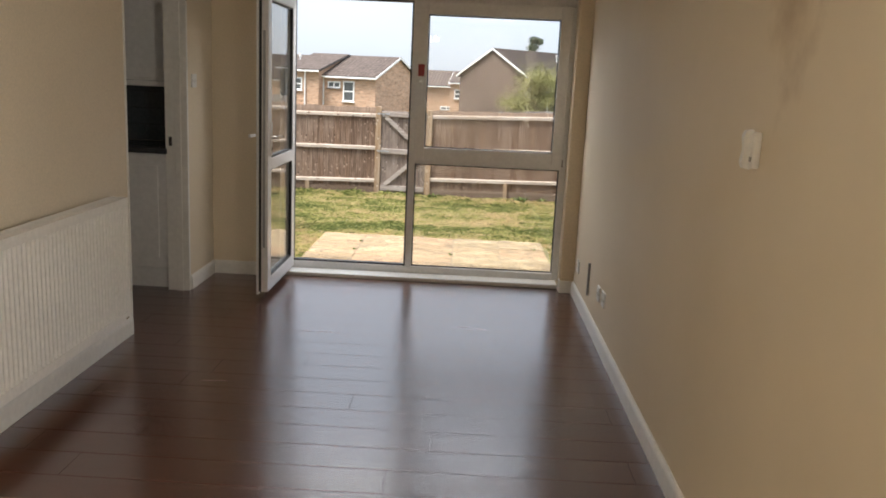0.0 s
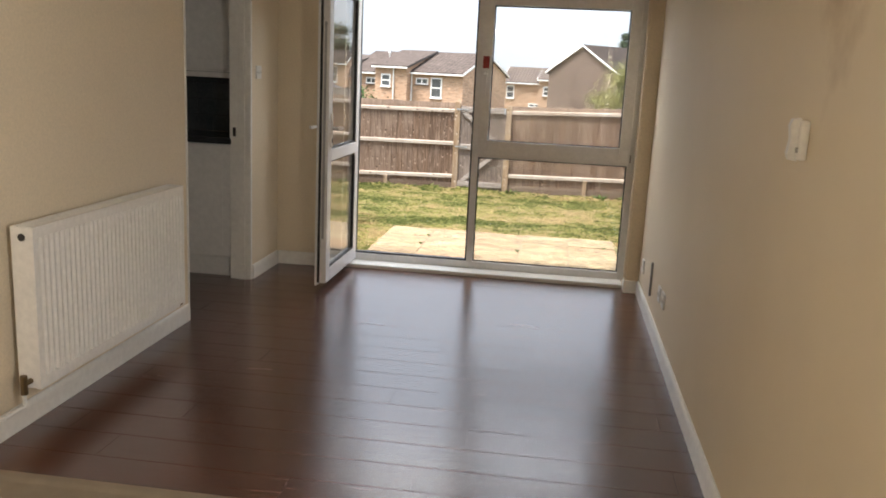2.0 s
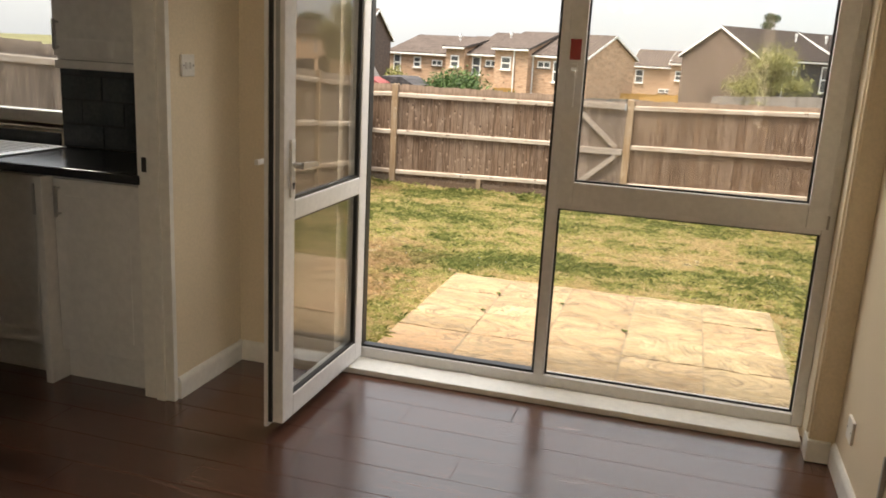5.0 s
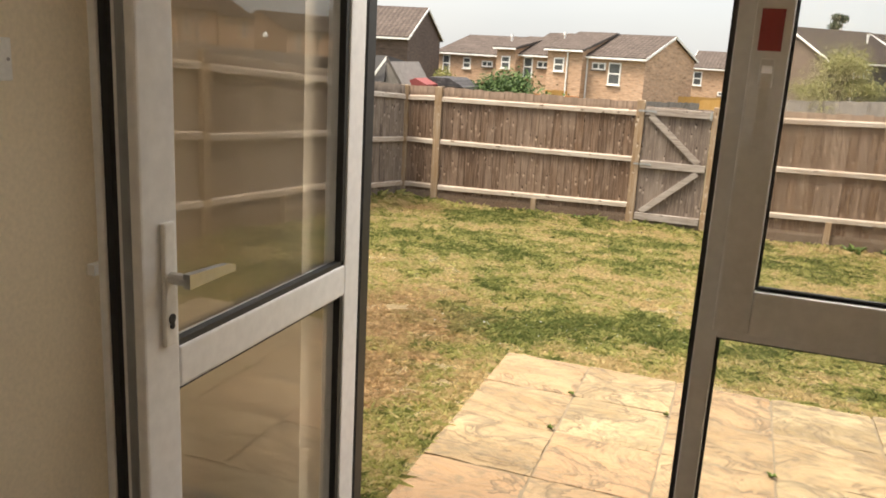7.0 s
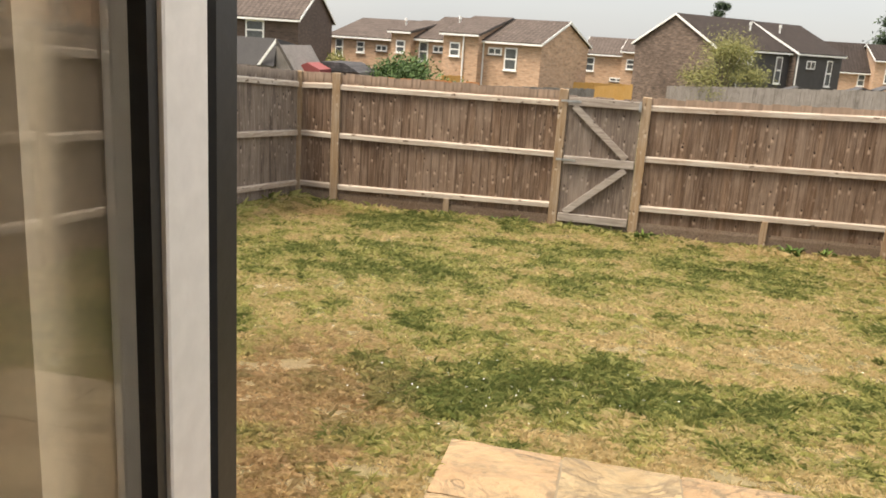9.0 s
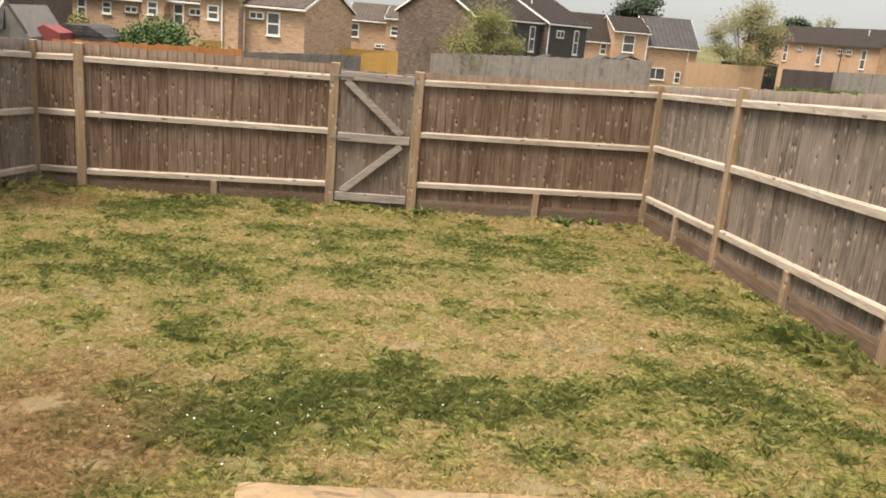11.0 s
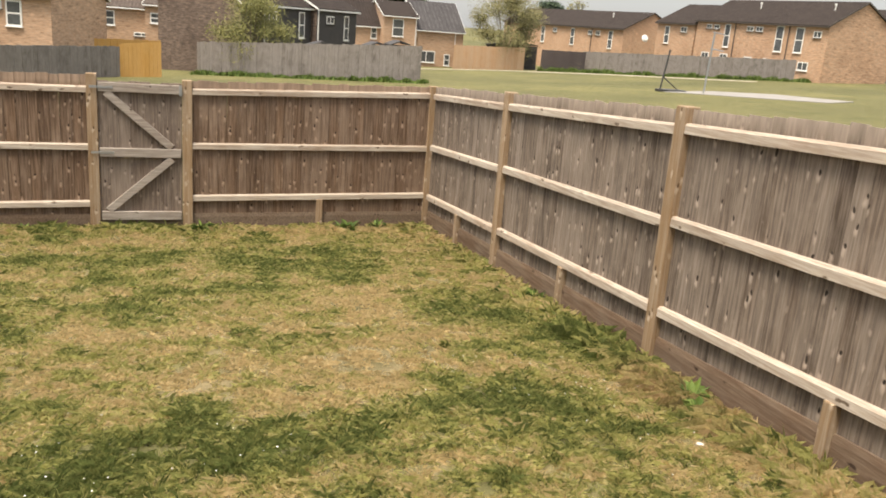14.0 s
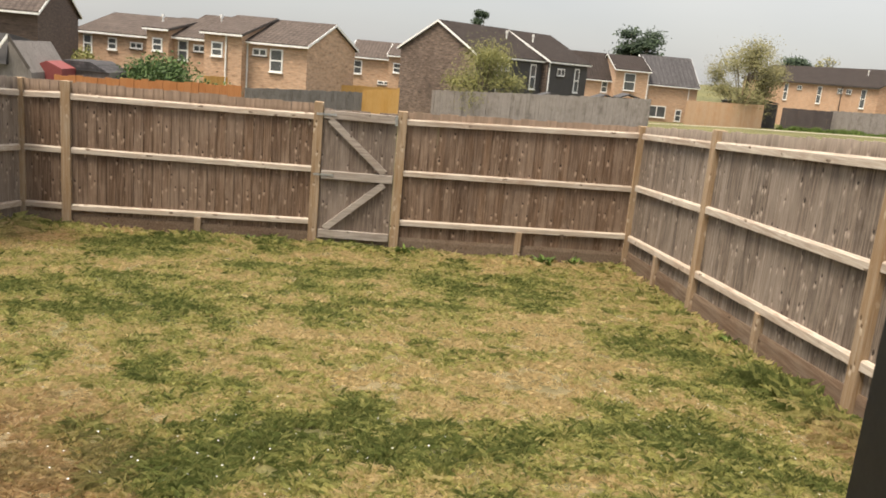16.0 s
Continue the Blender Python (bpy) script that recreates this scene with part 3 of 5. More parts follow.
def skirting(bm, a, b, across, z=0.098, t=0.016):
    """A skirting board with a rounded top from a to b along the wall; across: the way out of the wall."""
    a, b, o = Vector(a), Vector(b), Vector(across)
    prof = [(0, 0), (t, 0), (t, z - 0.022), (t * 0.8, z - 0.01), (t * 0.4, z), (0, z)]
    rows = [[bm.verts.new(q + o * d + Vector((0, 0, h))) for d, h in prof] for q in (a, b)]
    k = len(prof)
    for i in range(k):
        bm.faces.new((rows[0][i], rows[1][i], rows[1][(i + 1) % k], rows[0][(i + 1) % k]))
    bm.faces.new(rows[0])
    bm.faces.new(rows[1][::-1])
    bmesh.ops.recalc_face_normals(bm, faces=bm.faces)
    return bm


W = "white gloss painted skirting board"
structure("baseboard_right", skirting(bmesh.new(), (XR, YB, 0.001), (XR, -0.278, 0.001), (-1, 0, 0)), M_GLOSS, W, "skirting board")
structure("baseboard_left", skirting(bmesh.new(), (XL, YB, 0.001), (XL, -1.745, 0.001), (1, 0, 0)), M_GLOSS, W, "skirting board")
structure("baseboard_nib", skirting(bmesh.new(), (XL, -0.728, 0.001), (XL, -0.2, 0.001), (1, 0, 0)), M_GLOSS, W, "skirting board")
structure("baseboard_north", skirting(bmesh.new(), (XL + 0.016, -0.2, 0.001), (-0.94, -0.2, 0.001), (0, -1, 0)), M_GLOSS, W, "skirting board")
structure("baseboard_pier", boxes((1.158, -0.28, 0.001, XR - 0.016, -0.262, 0.092), (1.158, -0.262, 0.001, 1.175, -0.18, 0.092), bevel=0.004), M_GLOSS, W, "skirting board")
structure("trim_pier", boxes((1.163, -0.20, 0.092, 1.175, -0.185, 2.1), (1.163, -0.262, 0.092, 1.175, -0.245, 2.1), bevel=0.003), M_WALL, "cream painted timber bead beside the window", "trim")

# the lined kitchen opening
lining = thing("door_lining", (-1.49, -0.74, 0), "white gloss door lining of the open kitchen doorway", "door frame", "", "structure")
part("jamb", boxes((XL - 0.142, -0.762, 0.0, XL + 0.006, -0.735, 2.03), bevel=0.003), M_GLOSS, lining)
part("stop_bead", boxes((XL - 0.075, -0.773, 0.0, XL - 0.035, -0.762, 2.0), bevel=0.002), M_GLOSS, lining)
part("edge_trim", boxes((XL - 0.142, -1.74, 0.0, XL + 0.006, -1.724, 2.03), bevel=0.003), M_GLOSS, lining)
part("head", boxes((XL - 0.142, -1.724, 2.012, XL + 0.006, -0.762, 2.04), bevel=0.003), M_GLOSS, lining)
part("strike_plate", boxes((XL - 0.118, -0.767, 0.985, XL - 0.098, -0.762, 1.045)), M_DARK, lining, "dark latch keep")

# ---- patio window and door ----
win = thing("window_1", (0.12, 0.03, 0), "white upvc patio frame with a side light and tilting upper sash", "window", "", "structure")
part("head", boxes((-0.935, -0.012, 2.045, 1.175, 0.06, 2.10), bevel=0.004), M_UPVC, win)
part("left_jamb", boxes((-0.935, -0.012, 0.03, -0.872, 0.06, 2.045), bevel=0.004), M_UPVC, win)
part("right_jamb", boxes((1.128, -0.012, 0.03, 1.175, 0.06, 2.045), bevel=0.004), M_UPVC, win)
part("mullion", boxes((0.0, -0.012, 0.07, 0.047, 0.06, 2.045), bevel=0.004), M_UPVC, win)
part("transom", boxes((0.047, -0.01, 0.872, 1.128, 0.06, 0.915), bevel=0.004), M_UPVC, win)
part("bottom_rail", boxes((-0.872, -0.012, 0.03, 1.128, 0.06, 0.082), bevel=0.004), M_UPVC, win)
part("sill_board", boxes((-0.93, -0.165, 0.001, 1.158, 0.06, 0.03), bevel=0.006), M_GLOSS, win, "white painted threshold board")
part("keep", boxes((-0.006, 0.0, 0.93, 0.002, 0.03, 1.02)), M_DARK, win, "black lock keep")
part("door_gasket", boxes((-0.012, 0.0, 0.082, 0.0, 0.045, 2.045), (-0.872, 0.0, 0.082, -0.860, 0.045, 2.045), (-0.860, 0.0, 0.082, -0.012, 0.045, 0.094), (-0.860, 0.0, 2.033, -0.012, 0.045, 2.045)), M_GASKET, win, "black rubber door seal")
lower = glass("lower_pane", win, 0.047, 0.02, 0.082, 1.128, 0.032, 0.872)
part("lower_gasket", boxes((0.047, 0.012, 0.082, 0.056, 0.02, 0.872), (1.118, 0.012, 0.082, 1.128, 0.02, 0.872), (0.056, 0.012, 0.863, 1.118, 0.02, 0.872), (0.056, 0.012, 0.082, 1.118, 0.02, 0.092)), M_GASKET, win)
sash = part("upper_sash", boxes((0.036, -0.034, 0.895, 0.112, 0.03, 2.048), (1.064, -0.034, 0.895, 1.14, 0.03, 2.048), (0.112, -0.034, 0.895, 1.064, 0.03, 0.998), (0.112, -0.034, 1.955, 1.064, 0.03, 2.048), bevel=0.005), M_UPVC, win)
up = glass("upper_pane", sash, 0.112, -0.004, 0.998, 1.064, 0.008, 1.955)
part("upper_gasket", boxes((0.112, -0.014, 0.998, 0.120, -0.004, 1.955), (1.055, -0.014, 0.998, 1.064, -0.004, 1.955), (0.120, -0.014, 1.946, 1.055, -0.004, 1.955), (0.120, -0.014, 0.998, 1.055, -0.004, 1.006)), M_GASKET, sash)
part("glazing_bead", boxes((0.112, -0.026, 0.990, 1.064, -0.014, 0.998)), M_UPVC, sash)
part("hinge_cap", boxes((1.14, -0.03, 0.90, 1.15, -0.012, 0.955), bevel=0.002), M_GREYPL, sash, "grey friction hinge cap")
grip = bmesh.new()
box(grip, 0.058, -0.052, 1.44, 0.086, -0.034, 1.50, bevel=0.004)
prism(grip, [(-0.052, 1.485), (-0.074, 1.47), (-0.070, 1.32), (-0.056, 1.32), (-0.054, 1.44)], 0.062, 0.082, "x")
part("handle", grip, M_UPVC, sash, "white espagnolette handle hanging down")
part("sticker", boxes((0.048, -0.0352, 1.515, 0.094, -0.0342, 1.60)), M_RED, sash, "dark red fire sticker")

door = thing("door_1", (-0.885, -0.02, 0.05), "white upvc glazed patio door standing wide open inwards", "door", "", "structure")
DX0, DX1, DY0, DY1, DZ0, DZ1 = -0.915, -0.853, -0.86, -0.028, 0.045, 2.03
part("free_stile", boxes((DX0, DY0, DZ0, DX1, DY0 + 0.092, DZ1), bevel=0.005), M_UPVC, door)
part("hinge_stile", boxes((DX0, DY1 - 0.082, DZ0, DX1, DY1, DZ1), bevel=0.005), M_UPVC, door)
part("bottom_rail", boxes((DX0, DY0 + 0.092, DZ0, DX1, DY1 - 0.082, 0.135), bevel=0.005), M_UPVC, door)
part("middle_rail", boxes((DX0, DY0 + 0.092, 0.862, DX1, DY1 - 0.082, 0.94), bevel=0.005), M_UPVC, door)
part("top_rail", boxes((DX0, DY0 + 0.092, 1.945, DX1, DY1 - 0.082, DZ1), bevel=0.005), M_UPVC, door)
glass("upper_pane", door, -0.890, DY0 + 0.088, 0.936, -0.876, DY1 - 0.078, 1.949)
glass("lower_pane", door, -0.890, DY0 + 0.088, 0.131, -0.876, DY1 - 0.078, 0.866)
ya, yb = DY0 + 0.092, DY1 - 0.082
seal = bmesh.new()
for za, zb in ((0.135, 0.862), (0.94, 1.945)):
    box(seal, -0.876, yb - 0.016, za, -0.858, yb, zb)
    box(seal, -0.876, ya, za, -0.862, ya + 0.006, zb)
    box(seal, -0.876, ya, za, -0.858, yb, za + 0.012)
    box(seal, -0.876, ya, zb - 0.008, -0.862, yb, zb)
part("glazing_gasket", seal, M_GASKET, door, "black glazing gasket")
part("flange", boxes((DX0 - 0.012, DY0 - 0.018, 0.03, DX0 + 0.004, DY0 + 0.085, DZ1 + 0.012), (DX0 - 0.012, DY1 - 0.075, 0.03, DX0 + 0.004, DY1, DZ1 + 0.012), (DX0 - 0.012, DY0 + 0.085, 0.03, DX0 + 0.004, DY1 - 0.075, 0.128), (DX0 - 0.012, DY0 + 0.085, 1.952, DX0 + 0.004, DY1 - 0.075, DZ1 + 0.012), bevel=0.003), M_UPVC, door, "overlapping inner flange")
part("edge_gasket", boxes((DX0 + 0.004, DY0 - 0.012, 0.05, DX0 + 0.018, DY0, DZ1)), M_GASKET, door, "black weather seal")
part("lock_strip", boxes((-0.888, DY0 - 0.003, 0.35, -0.872, DY0, 1.75)), M_GALV, door, "metal lock strip")
plate = part("handle_plate", boxes((DX1, -0.815, 0.955, DX1 + 0.010, -0.785, 1.175), bevel=0.004), M_PLASTIC, door, "white backplate")
lever = bmesh.new()
tube(lever, (DX1 + 0.008, -0.80, 1.078), (DX1 + 0.05, -0.80, 1.078), 0.011)
prism(lever, [(-0.81, 1.066), (-0.81, 1.092), (-0.70, 1.086), (-0.675, 1.080), (-0.675, 1.068), (-0.70, 1.068)], DX1 + 0.042, DX1 + 0.056, "x")
part("lever", lever, M_CHROME, plate, "satin metal lever")
part("keyhole", tube(tube(bmesh.new(), (DX1 + 0.008, -0.80, 1.005), (DX1 + 0.012, -0.80, 1.005), 0.009), (DX1 + 0.008, -0.80, 0.992), (DX1 + 0.012, -0.80, 0.992), 0.006), M_DARK, plate)
part("inside_lever", prism(bmesh.new(), [(-0.835, 1.07), (-0.835, 1.09), (-0.70, 1.086), (-0.70, 1.07)], DX0 - 0.075, DX0 - 0.06, "x"), M_PLASTIC, door)
hinges = (0.25, 1.05, 1.85)
for hz in hinges:
    part("hinge", tube(bmesh.new(), (-0.925, -0.02, hz - 0.05), (-0.925, -0.02, hz + 0.05), 0.012), M_UPVC, door)

# ---- radiator ----
rad = thing("radiator", (-1.34, -2.65, 0.2), "white enamelled panel radiator on the wall", "radiator")
RX, R0, R1, RZ0, RZ1 = -1.292, -3.315, -2.05, 0.19, 0.832
ribs = bmesh.new()
prof = []
k = 34
step = (R1 - R0 - 0.08) / k
for i in range(k):
    a = R0 + 0.04 + i * step
    prof += [(a, RX - 0.020), (a + step * 0.22, RX - 0.020), (a + step * 0.40, RX), (a + step * 0.84, RX)]
prof = [(R0, RX), (R0 + 0.035, RX)] + prof + [(R1 - 0.038, RX - 0.016), (R1 - 0.03, RX), (R1, RX)]
lo = [ribs.verts.new((x, y, RZ0 + 0.045)) for y, x in prof]
hi = [ribs.verts.new((x, y, RZ1 - 0.045)) for y, x in prof]
for i in range(len(prof) - 1):
    ribs.faces.new((lo[i], lo[i + 1], hi[i + 1], hi[i]))
bmesh.ops.recalc_face_normals(ribs, faces=ribs.faces)
part("ribbed_panel", ribs, M_RAD, rad)
part("panel_margin", boxes((RX - 0.02, R0, RZ0, RX, R1, RZ0 + 0.047), (RX - 0.02, R0, RZ1 - 0.047, RX, R1, RZ1 - 0.004), bevel=0.004), M_RAD, rad)
part("rear_panel", boxes((RX - 0.085, R0 + 0.01, RZ0 + 0.005, RX - 0.07, R1 - 0.01, RZ1 - 0.01), bevel=0.004), M_RAD, rad)
for a, b in ((R0 - 0.002, R0 + 0.004), (R1 - 0.004, R1 + 0.002)):
    part("side_panel", boxes((RX - 0.09, a, RZ0 + 0.005, RX + 0.001, b, RZ1), bevel=0.002), M_RAD, rad)
part("top_frame", boxes((RX - 0.09, R0, RZ1 - 0.006, RX - 0.076, R1, RZ1), (RX - 0.014, R0, RZ1 - 0.006, RX + 0.002, R1, RZ1), bevel=0.001), M_RAD, rad)
grille = bmesh.new()
for i in range(60):
    y = R0 + 0.03 + i * 0.02
    box(grille, RX - 0.077, y, RZ1 - 0.008, RX - 0.013, y + 0.009, RZ1 - 0.002)
part("top_grille", grille, M_RAD, rad)
# dark sheet below the grille stands in for the shade inside the radiator
part("grille_shade", boxes((RX - 0.076, R0 + 0.01, RZ1 - 0.04, RX - 0.014, R1 - 0.01, RZ1 - 0.03)), M_DARK, rad)
part("end_slot", tube(bmesh.new(), (RX - 0.045, R0 - 0.0045, RZ1 - 0.04), (RX - 0.045, R0 - 0.002, RZ1 - 0.04), 0.015, n=14), M_DARK, rad, "dark hanging slot")
part("drain_plug", boxes((RX - 0.0, R1 - 0.06, RZ0 + 0.008, RX + 0.003, R1 - 0.03, RZ0 + 0.016)), M_BRASS, rad)
valve = bmesh.new()
tube(valve, (RX - 0.04, R0 - 0.05, RZ0 + 0.035), (RX - 0.04, R0, RZ0 + 0.035), 0.011)
tube(valve, (RX - 0.04, R0 - 0.045, RZ0 - 0.005), (RX - 0.04, R0 - 0.045, RZ0 + 0.07), 0.014)
part("valve", valve, M_BRASS, rad, "tarnished lockshield valve")
pipe = bmesh.new()
tube(pipe, (RX - 0.04, R0 - 0.045, RZ0 - 0.055), (RX - 0.04, R0 - 0.045, RZ0 - 0.005), 0.008)
tube(pipe, (RX - 0.04, R0 - 0.045, RZ0 - 0.055), (RX - 0.05, R0 - 0.16, RZ0 - 0.06), 0.008)
tube(pipe, (RX - 0.05, R0 - 0.16, RZ0 - 0.06), (XL + 0.002, R0 - 0.17, RZ0 - 0.06), 0.008)
part("pipe", pipe, M_COPPER, rad)
for y in (R0 + 0.2, R1 - 0.2):
    part("bracket", boxes((XL, y, RZ0 + 0.06, RX - 0.084, y + 0.035, RZ1 - 0.06)), M_GALV, rad)

# ---- wall fittings ----
PHY, PHZ = -3.825, 1.285
phone = thing("entry_phone", (XR - 0.02, PHY, PHZ + 0.055), "white door-entry handset on the cream wall", "intercom")
part("base", boxes((XR - 0.024, PHY - 0.022, PHZ + 0.004, XR, PHY + 0.024, PHZ + 0.108), bevel=0.008), M_PLASTIC, phone)
ph = bmesh.new()
prism(ph, [(-0.020, 0.0), (-0.040, 0.004), (-0.046, 0.020), (-0.043, 0.040), (-0.041, 0.057), (-0.043, 0.074), (-0.046, 0.094), (-0.040, 0.110), (-0.020, 0.114)], PHY - 0.004, PHY + 0.022, "y")
for q in ph.verts:
    q.co += Vector((XR, 0, PHZ))
part("handset", ph, M_PLASTIC, phone, "cradled handset")
part("button", boxes((XR - 0.029, PHY - 0.019, PHZ + 0.024, XR - 0.024, PHY - 0.009, PHZ + 0.038), bevel=0.001), M_GREYPL, phone)


def wall_plate(name, label, cat, x, y, z, w, h, out, gang):
    """A moulded faceplate with its rockers or holes; out is +1 or -1 along x."""
    t = thing(name, (x, y, z), label, cat)
    a, b = sorted((x, x + out * 0.011))
    part("faceplate", boxes((a, y - w / 2, z - h / 2, b, y + w / 2, z + h / 2), bevel=0.003), M_PLASTIC, t)
    for i in range(gang):
        cy = y + (i - (gang - 1) / 2) * 0.03
        a, b = sorted((x + out * 0.010, x + out * 0.016))
        part("rocker", boxes((a, cy - 0.008, z - 0.013, b, cy + 0.008, z + 0.013), bevel=0.002), M_PLASTIC, t)
    for s in (-1, 1):
        a, b = sorted((x + out * 0.0105, x + out * 0.0125))
        part("screw", tube(bmesh.new(), (a, y + s * w * 0.38, z), (b, y + s * w * 0.38, z), 0.004, n=8), M_GREYPL, t)
    return t


wall_plate("light_switch", "white plastic light switch on the cream wall", "light switch", XL, -0.615, 1.413, 0.088, 0.088, 1, 2)
wall_plate("power_socket", "white plastic power socket low on the wall", "socket", XR, -1.60, 0.31, 0.10, 0.086, -1, 2)
wall_plate("power_socket", "white plastic power socket low on the wall", "socket", XR, -1.43, 0.30, 0.088, 0.086, -1, 1)
wall_plate("aerial_socket", "white blank faceplate low on the wall", "socket", XR, -0.50, 0.255, 0.088, 0.088, -1, 0)
strip = thing("wall_conduit", (XR, -1.01, 0.28), "short grey vertical cable conduit on the wall", "cable trunking")
part("cover", boxes((XR - 0.014, -1.018, 0.18, XR, -1.0, 0.39), bevel=0.003), M_GREYPL, strip)

lamp = thing("pendant_light", (-0.16, -5.0, ZC), "three-arm pendant light with lit frosted bulbs", "ceiling lamp")
part("ceiling_rose", tube(bmesh.new(), (-0.16, -5.0, ZC - 0.03), (-0.16, -5.0, ZC), 0.06, n=20), M_CHROME, lamp)
part("stem", tube(bmesh.new(), (-0.16, -5.0, 2.09), (-0.16, -5.0, ZC - 0.03), 0.008, n=10), M_CHROME, lamp)
M_LIT, n, l, p = shader("lit_bulb")
p.inputs["Emission Color"].default_value = (1, 0.86, 0.68, 1)
p.inputs["Emission Strength"].default_value = 5.0
for i in range(3):
    a = 0.6 + i * 2.094
    cx, cy = -0.16 + 0.14 * math.cos(a), -5.0 + 0.14 * math.sin(a)
    part("arm", tube(bmesh.new(), (-0.16, -5.0, 2.10), (cx, cy, 2.06), 0.006, n=8), M_CHROME, lamp)
    bulb = bmesh.new()
    bmesh.ops.create_uvsphere(bulb, u_segments=14, v_segments=8, radius=0.042, matrix=Matrix.Translation((cx, cy, 2.015)))
    part("bulb", bulb, M_LIT, lamp, "glowing frosted bulb", smooth=True)

# ---- kitchen seen through the doorway ----
def cabinet(name, label, x0, x1, handle_side):
    t = thing(name, ((x0 + x1) / 2, -0.46, 0), label, "kitchen cabinet", "kitchen base cabinets")
    part("carcass", boxes((x0, -0.715, 0.14, x1, -0.2, 0.926)), M_CAB, t)
    part("plinth", boxes((x0, -0.692, 0.0, x1, -0.675, 0.138)), M_CAB, t)
    d = part("door", boxes((x0 + 0.002, -0.737, 0.145, x1 - 0.002, -0.717, 0.915), bevel=0.003), M_CAB, t)
    part("door_panel", boxes((x0 + 0.065, -0.740, 0.215, x1 - 0.065, -0.736, 0.845), bevel=0.0015), M_CAB, d)
    hx = x0 + 0.035 if handle_side < 0 else x1 - 0.035
    hb = bmesh.new()
    tube(hb, (hx, -0.737, 0.765), (hx, -0.765, 0.765), 0.005, n=8)
    tube(hb, (hx, -0.737, 0.875), (hx, -0.765, 0.875), 0.005, n=8)
    box(hb, hx - 0.007, -0.772, 0.752, hx + 0.007, -0.762, 0.888, bevel=0.003)
    part("handle", hb, M_CHROME, d, "satin bow handle")
    return t


cabinet("base_cabinet", "white kitchen base cabinet with one closed door", -2.005, -1.562, -1)
cabinet("base_cabinet", "white kitchen base cabinet with one closed door", -2.64, -2.045, 1)
cabinet("base_cabinet", "white kitchen base cabinet with one closed door", -3.24, -2.645, -1)
panel = thing("end_panel", (-2.025, -0.5, 0), "white full-height kitchen end panel", "cabinet panel")
part("board", boxes((-2.043, -0.797, 0.0, -2.009, -0.2, 0.926), bevel=0.002), M_CAB, panel)
part("edge_strip", boxes((-2.043, -0.80, 0.0, -2.009, -0.7975, 0.926), bevel=0.0008), M_CAB, panel)
wt = thing("worktop", (-2.4, -0.48, 0.93), "glossy black laminate kitchen worktop", "worktop")
part("slab", boxes((-3.5, -0.772, 0.928, -1.552, -0.2, 0.968), bevel=0.008), M_TOP, wt)
part("upstand", boxes((-3.5, -0.216, 0.968, -2.41, -0.2, 1.03), bevel=0.002), M_TOP, wt)
sink = thing("sink_drainer", (-2.75, -0.47, 0.968), "stainless steel sink with ribbed drainer", "sink")
part("tray", boxes((-3.3, -0.70, 0.969, -2.33, -0.26, 0.976), bevel=0.003), M_STEEL, sink)
for i in range(9):
    part("drainer_rib", boxes((-2.75, -0.66 + i * 0.042, 0.976, -2.38, -0.652 + i * 0.042, 0.980), bevel=0.001), M_STEEL, sink)
wu = thing("wall_cabinet", (-1.87, -0.35, 1.4), "white kitchen wall cabinet above the worktop", "kitchen cabinet")
part("carcass", boxes((-2.165, -0.482, 1.40, -1.562, -0.2, 2.15)), M_CAB, wu)
wd = part("door", boxes((-2.165, -0.503, 1.415, -1.564, -0.484, 2.148), bevel=0.003), M_CAB, wu)
part("door_panel", boxes((-2.095, -0.506, 1.49, -1.63, -0.502, 2.075), bevel=0.0015), M_CAB, wd)
part("pelmet", boxes((-2.165, -0.50, 1.362, -1.562, -0.482, 1.398), bevel=0.002), M_CAB, wu)
hb = bmesh.new()
tube(hb, (-2.135, -0.503, 1.455), (-2.135, -0.53, 1.455), 0.005, n=8)
tube(hb, (-2.135, -0.503, 1.56), (-2.135, -0.53, 1.56), 0.005, n=8)
box(hb, -2.142, -0.537, 1.442, -2.128, -0.527, 1.573, bevel=0.003)
part("handle", hb, M_CHROME, wd, "satin bow handle")
splash = thing("splashback", (-2.0, -0.2, 0.97), "dark slate-grey glazed brick-pattern wall tiles", "wall tiles")
part("grout", boxes((-2.392, -0.204, 0.968, -1.56, -0.2, 1.40)), M_GROUT, splash)
tw, th = 0.242, 0.117
ME_TILE = bpy.data.meshes.new("tile")
tb = box(bmesh.new(), 0, -0.007, 0, tw - 0.006, 0, th - 0.006, bevel=0.0025)
tb.to_mesh(ME_TILE)
tb.free()
ME_TILE.materials.append(M_TILE)
for r in range(4):
    x = -2.392 - (r % 2) * tw / 2
    while x < -1.57:
        a, b = max(x, -2.39), min(x + tw, -1.562)
        if b - a > 0.03:
            piece("tile", ME_TILE, splash, (a, -0.204, 0.97 + r * th), ((b - a) / tw, 1, 1 if r < 3 else 0.66))
        x += tw
ks = thing("kitchen_socket", (-1.68, -0.212, 1.16), "grey metal double socket on the tiles", "socket")
part("faceplate", boxes((-1.745, -0.222, 1.115, -1.605, -0.211, 1.205), bevel=0.003), M_GREYPL, ks)
for sx in (-1.705, -1.645):
    part("rocker", boxes((sx - 0.008, -0.227, 1.165, sx + 0.008, -0.221, 1.19), bevel=0.001), M_PLASTIC, ks)
kw = thing("window_2", (-2.95, -0.02, 1.05), "white upvc kitchen window above the sink", "window", "", "structure")
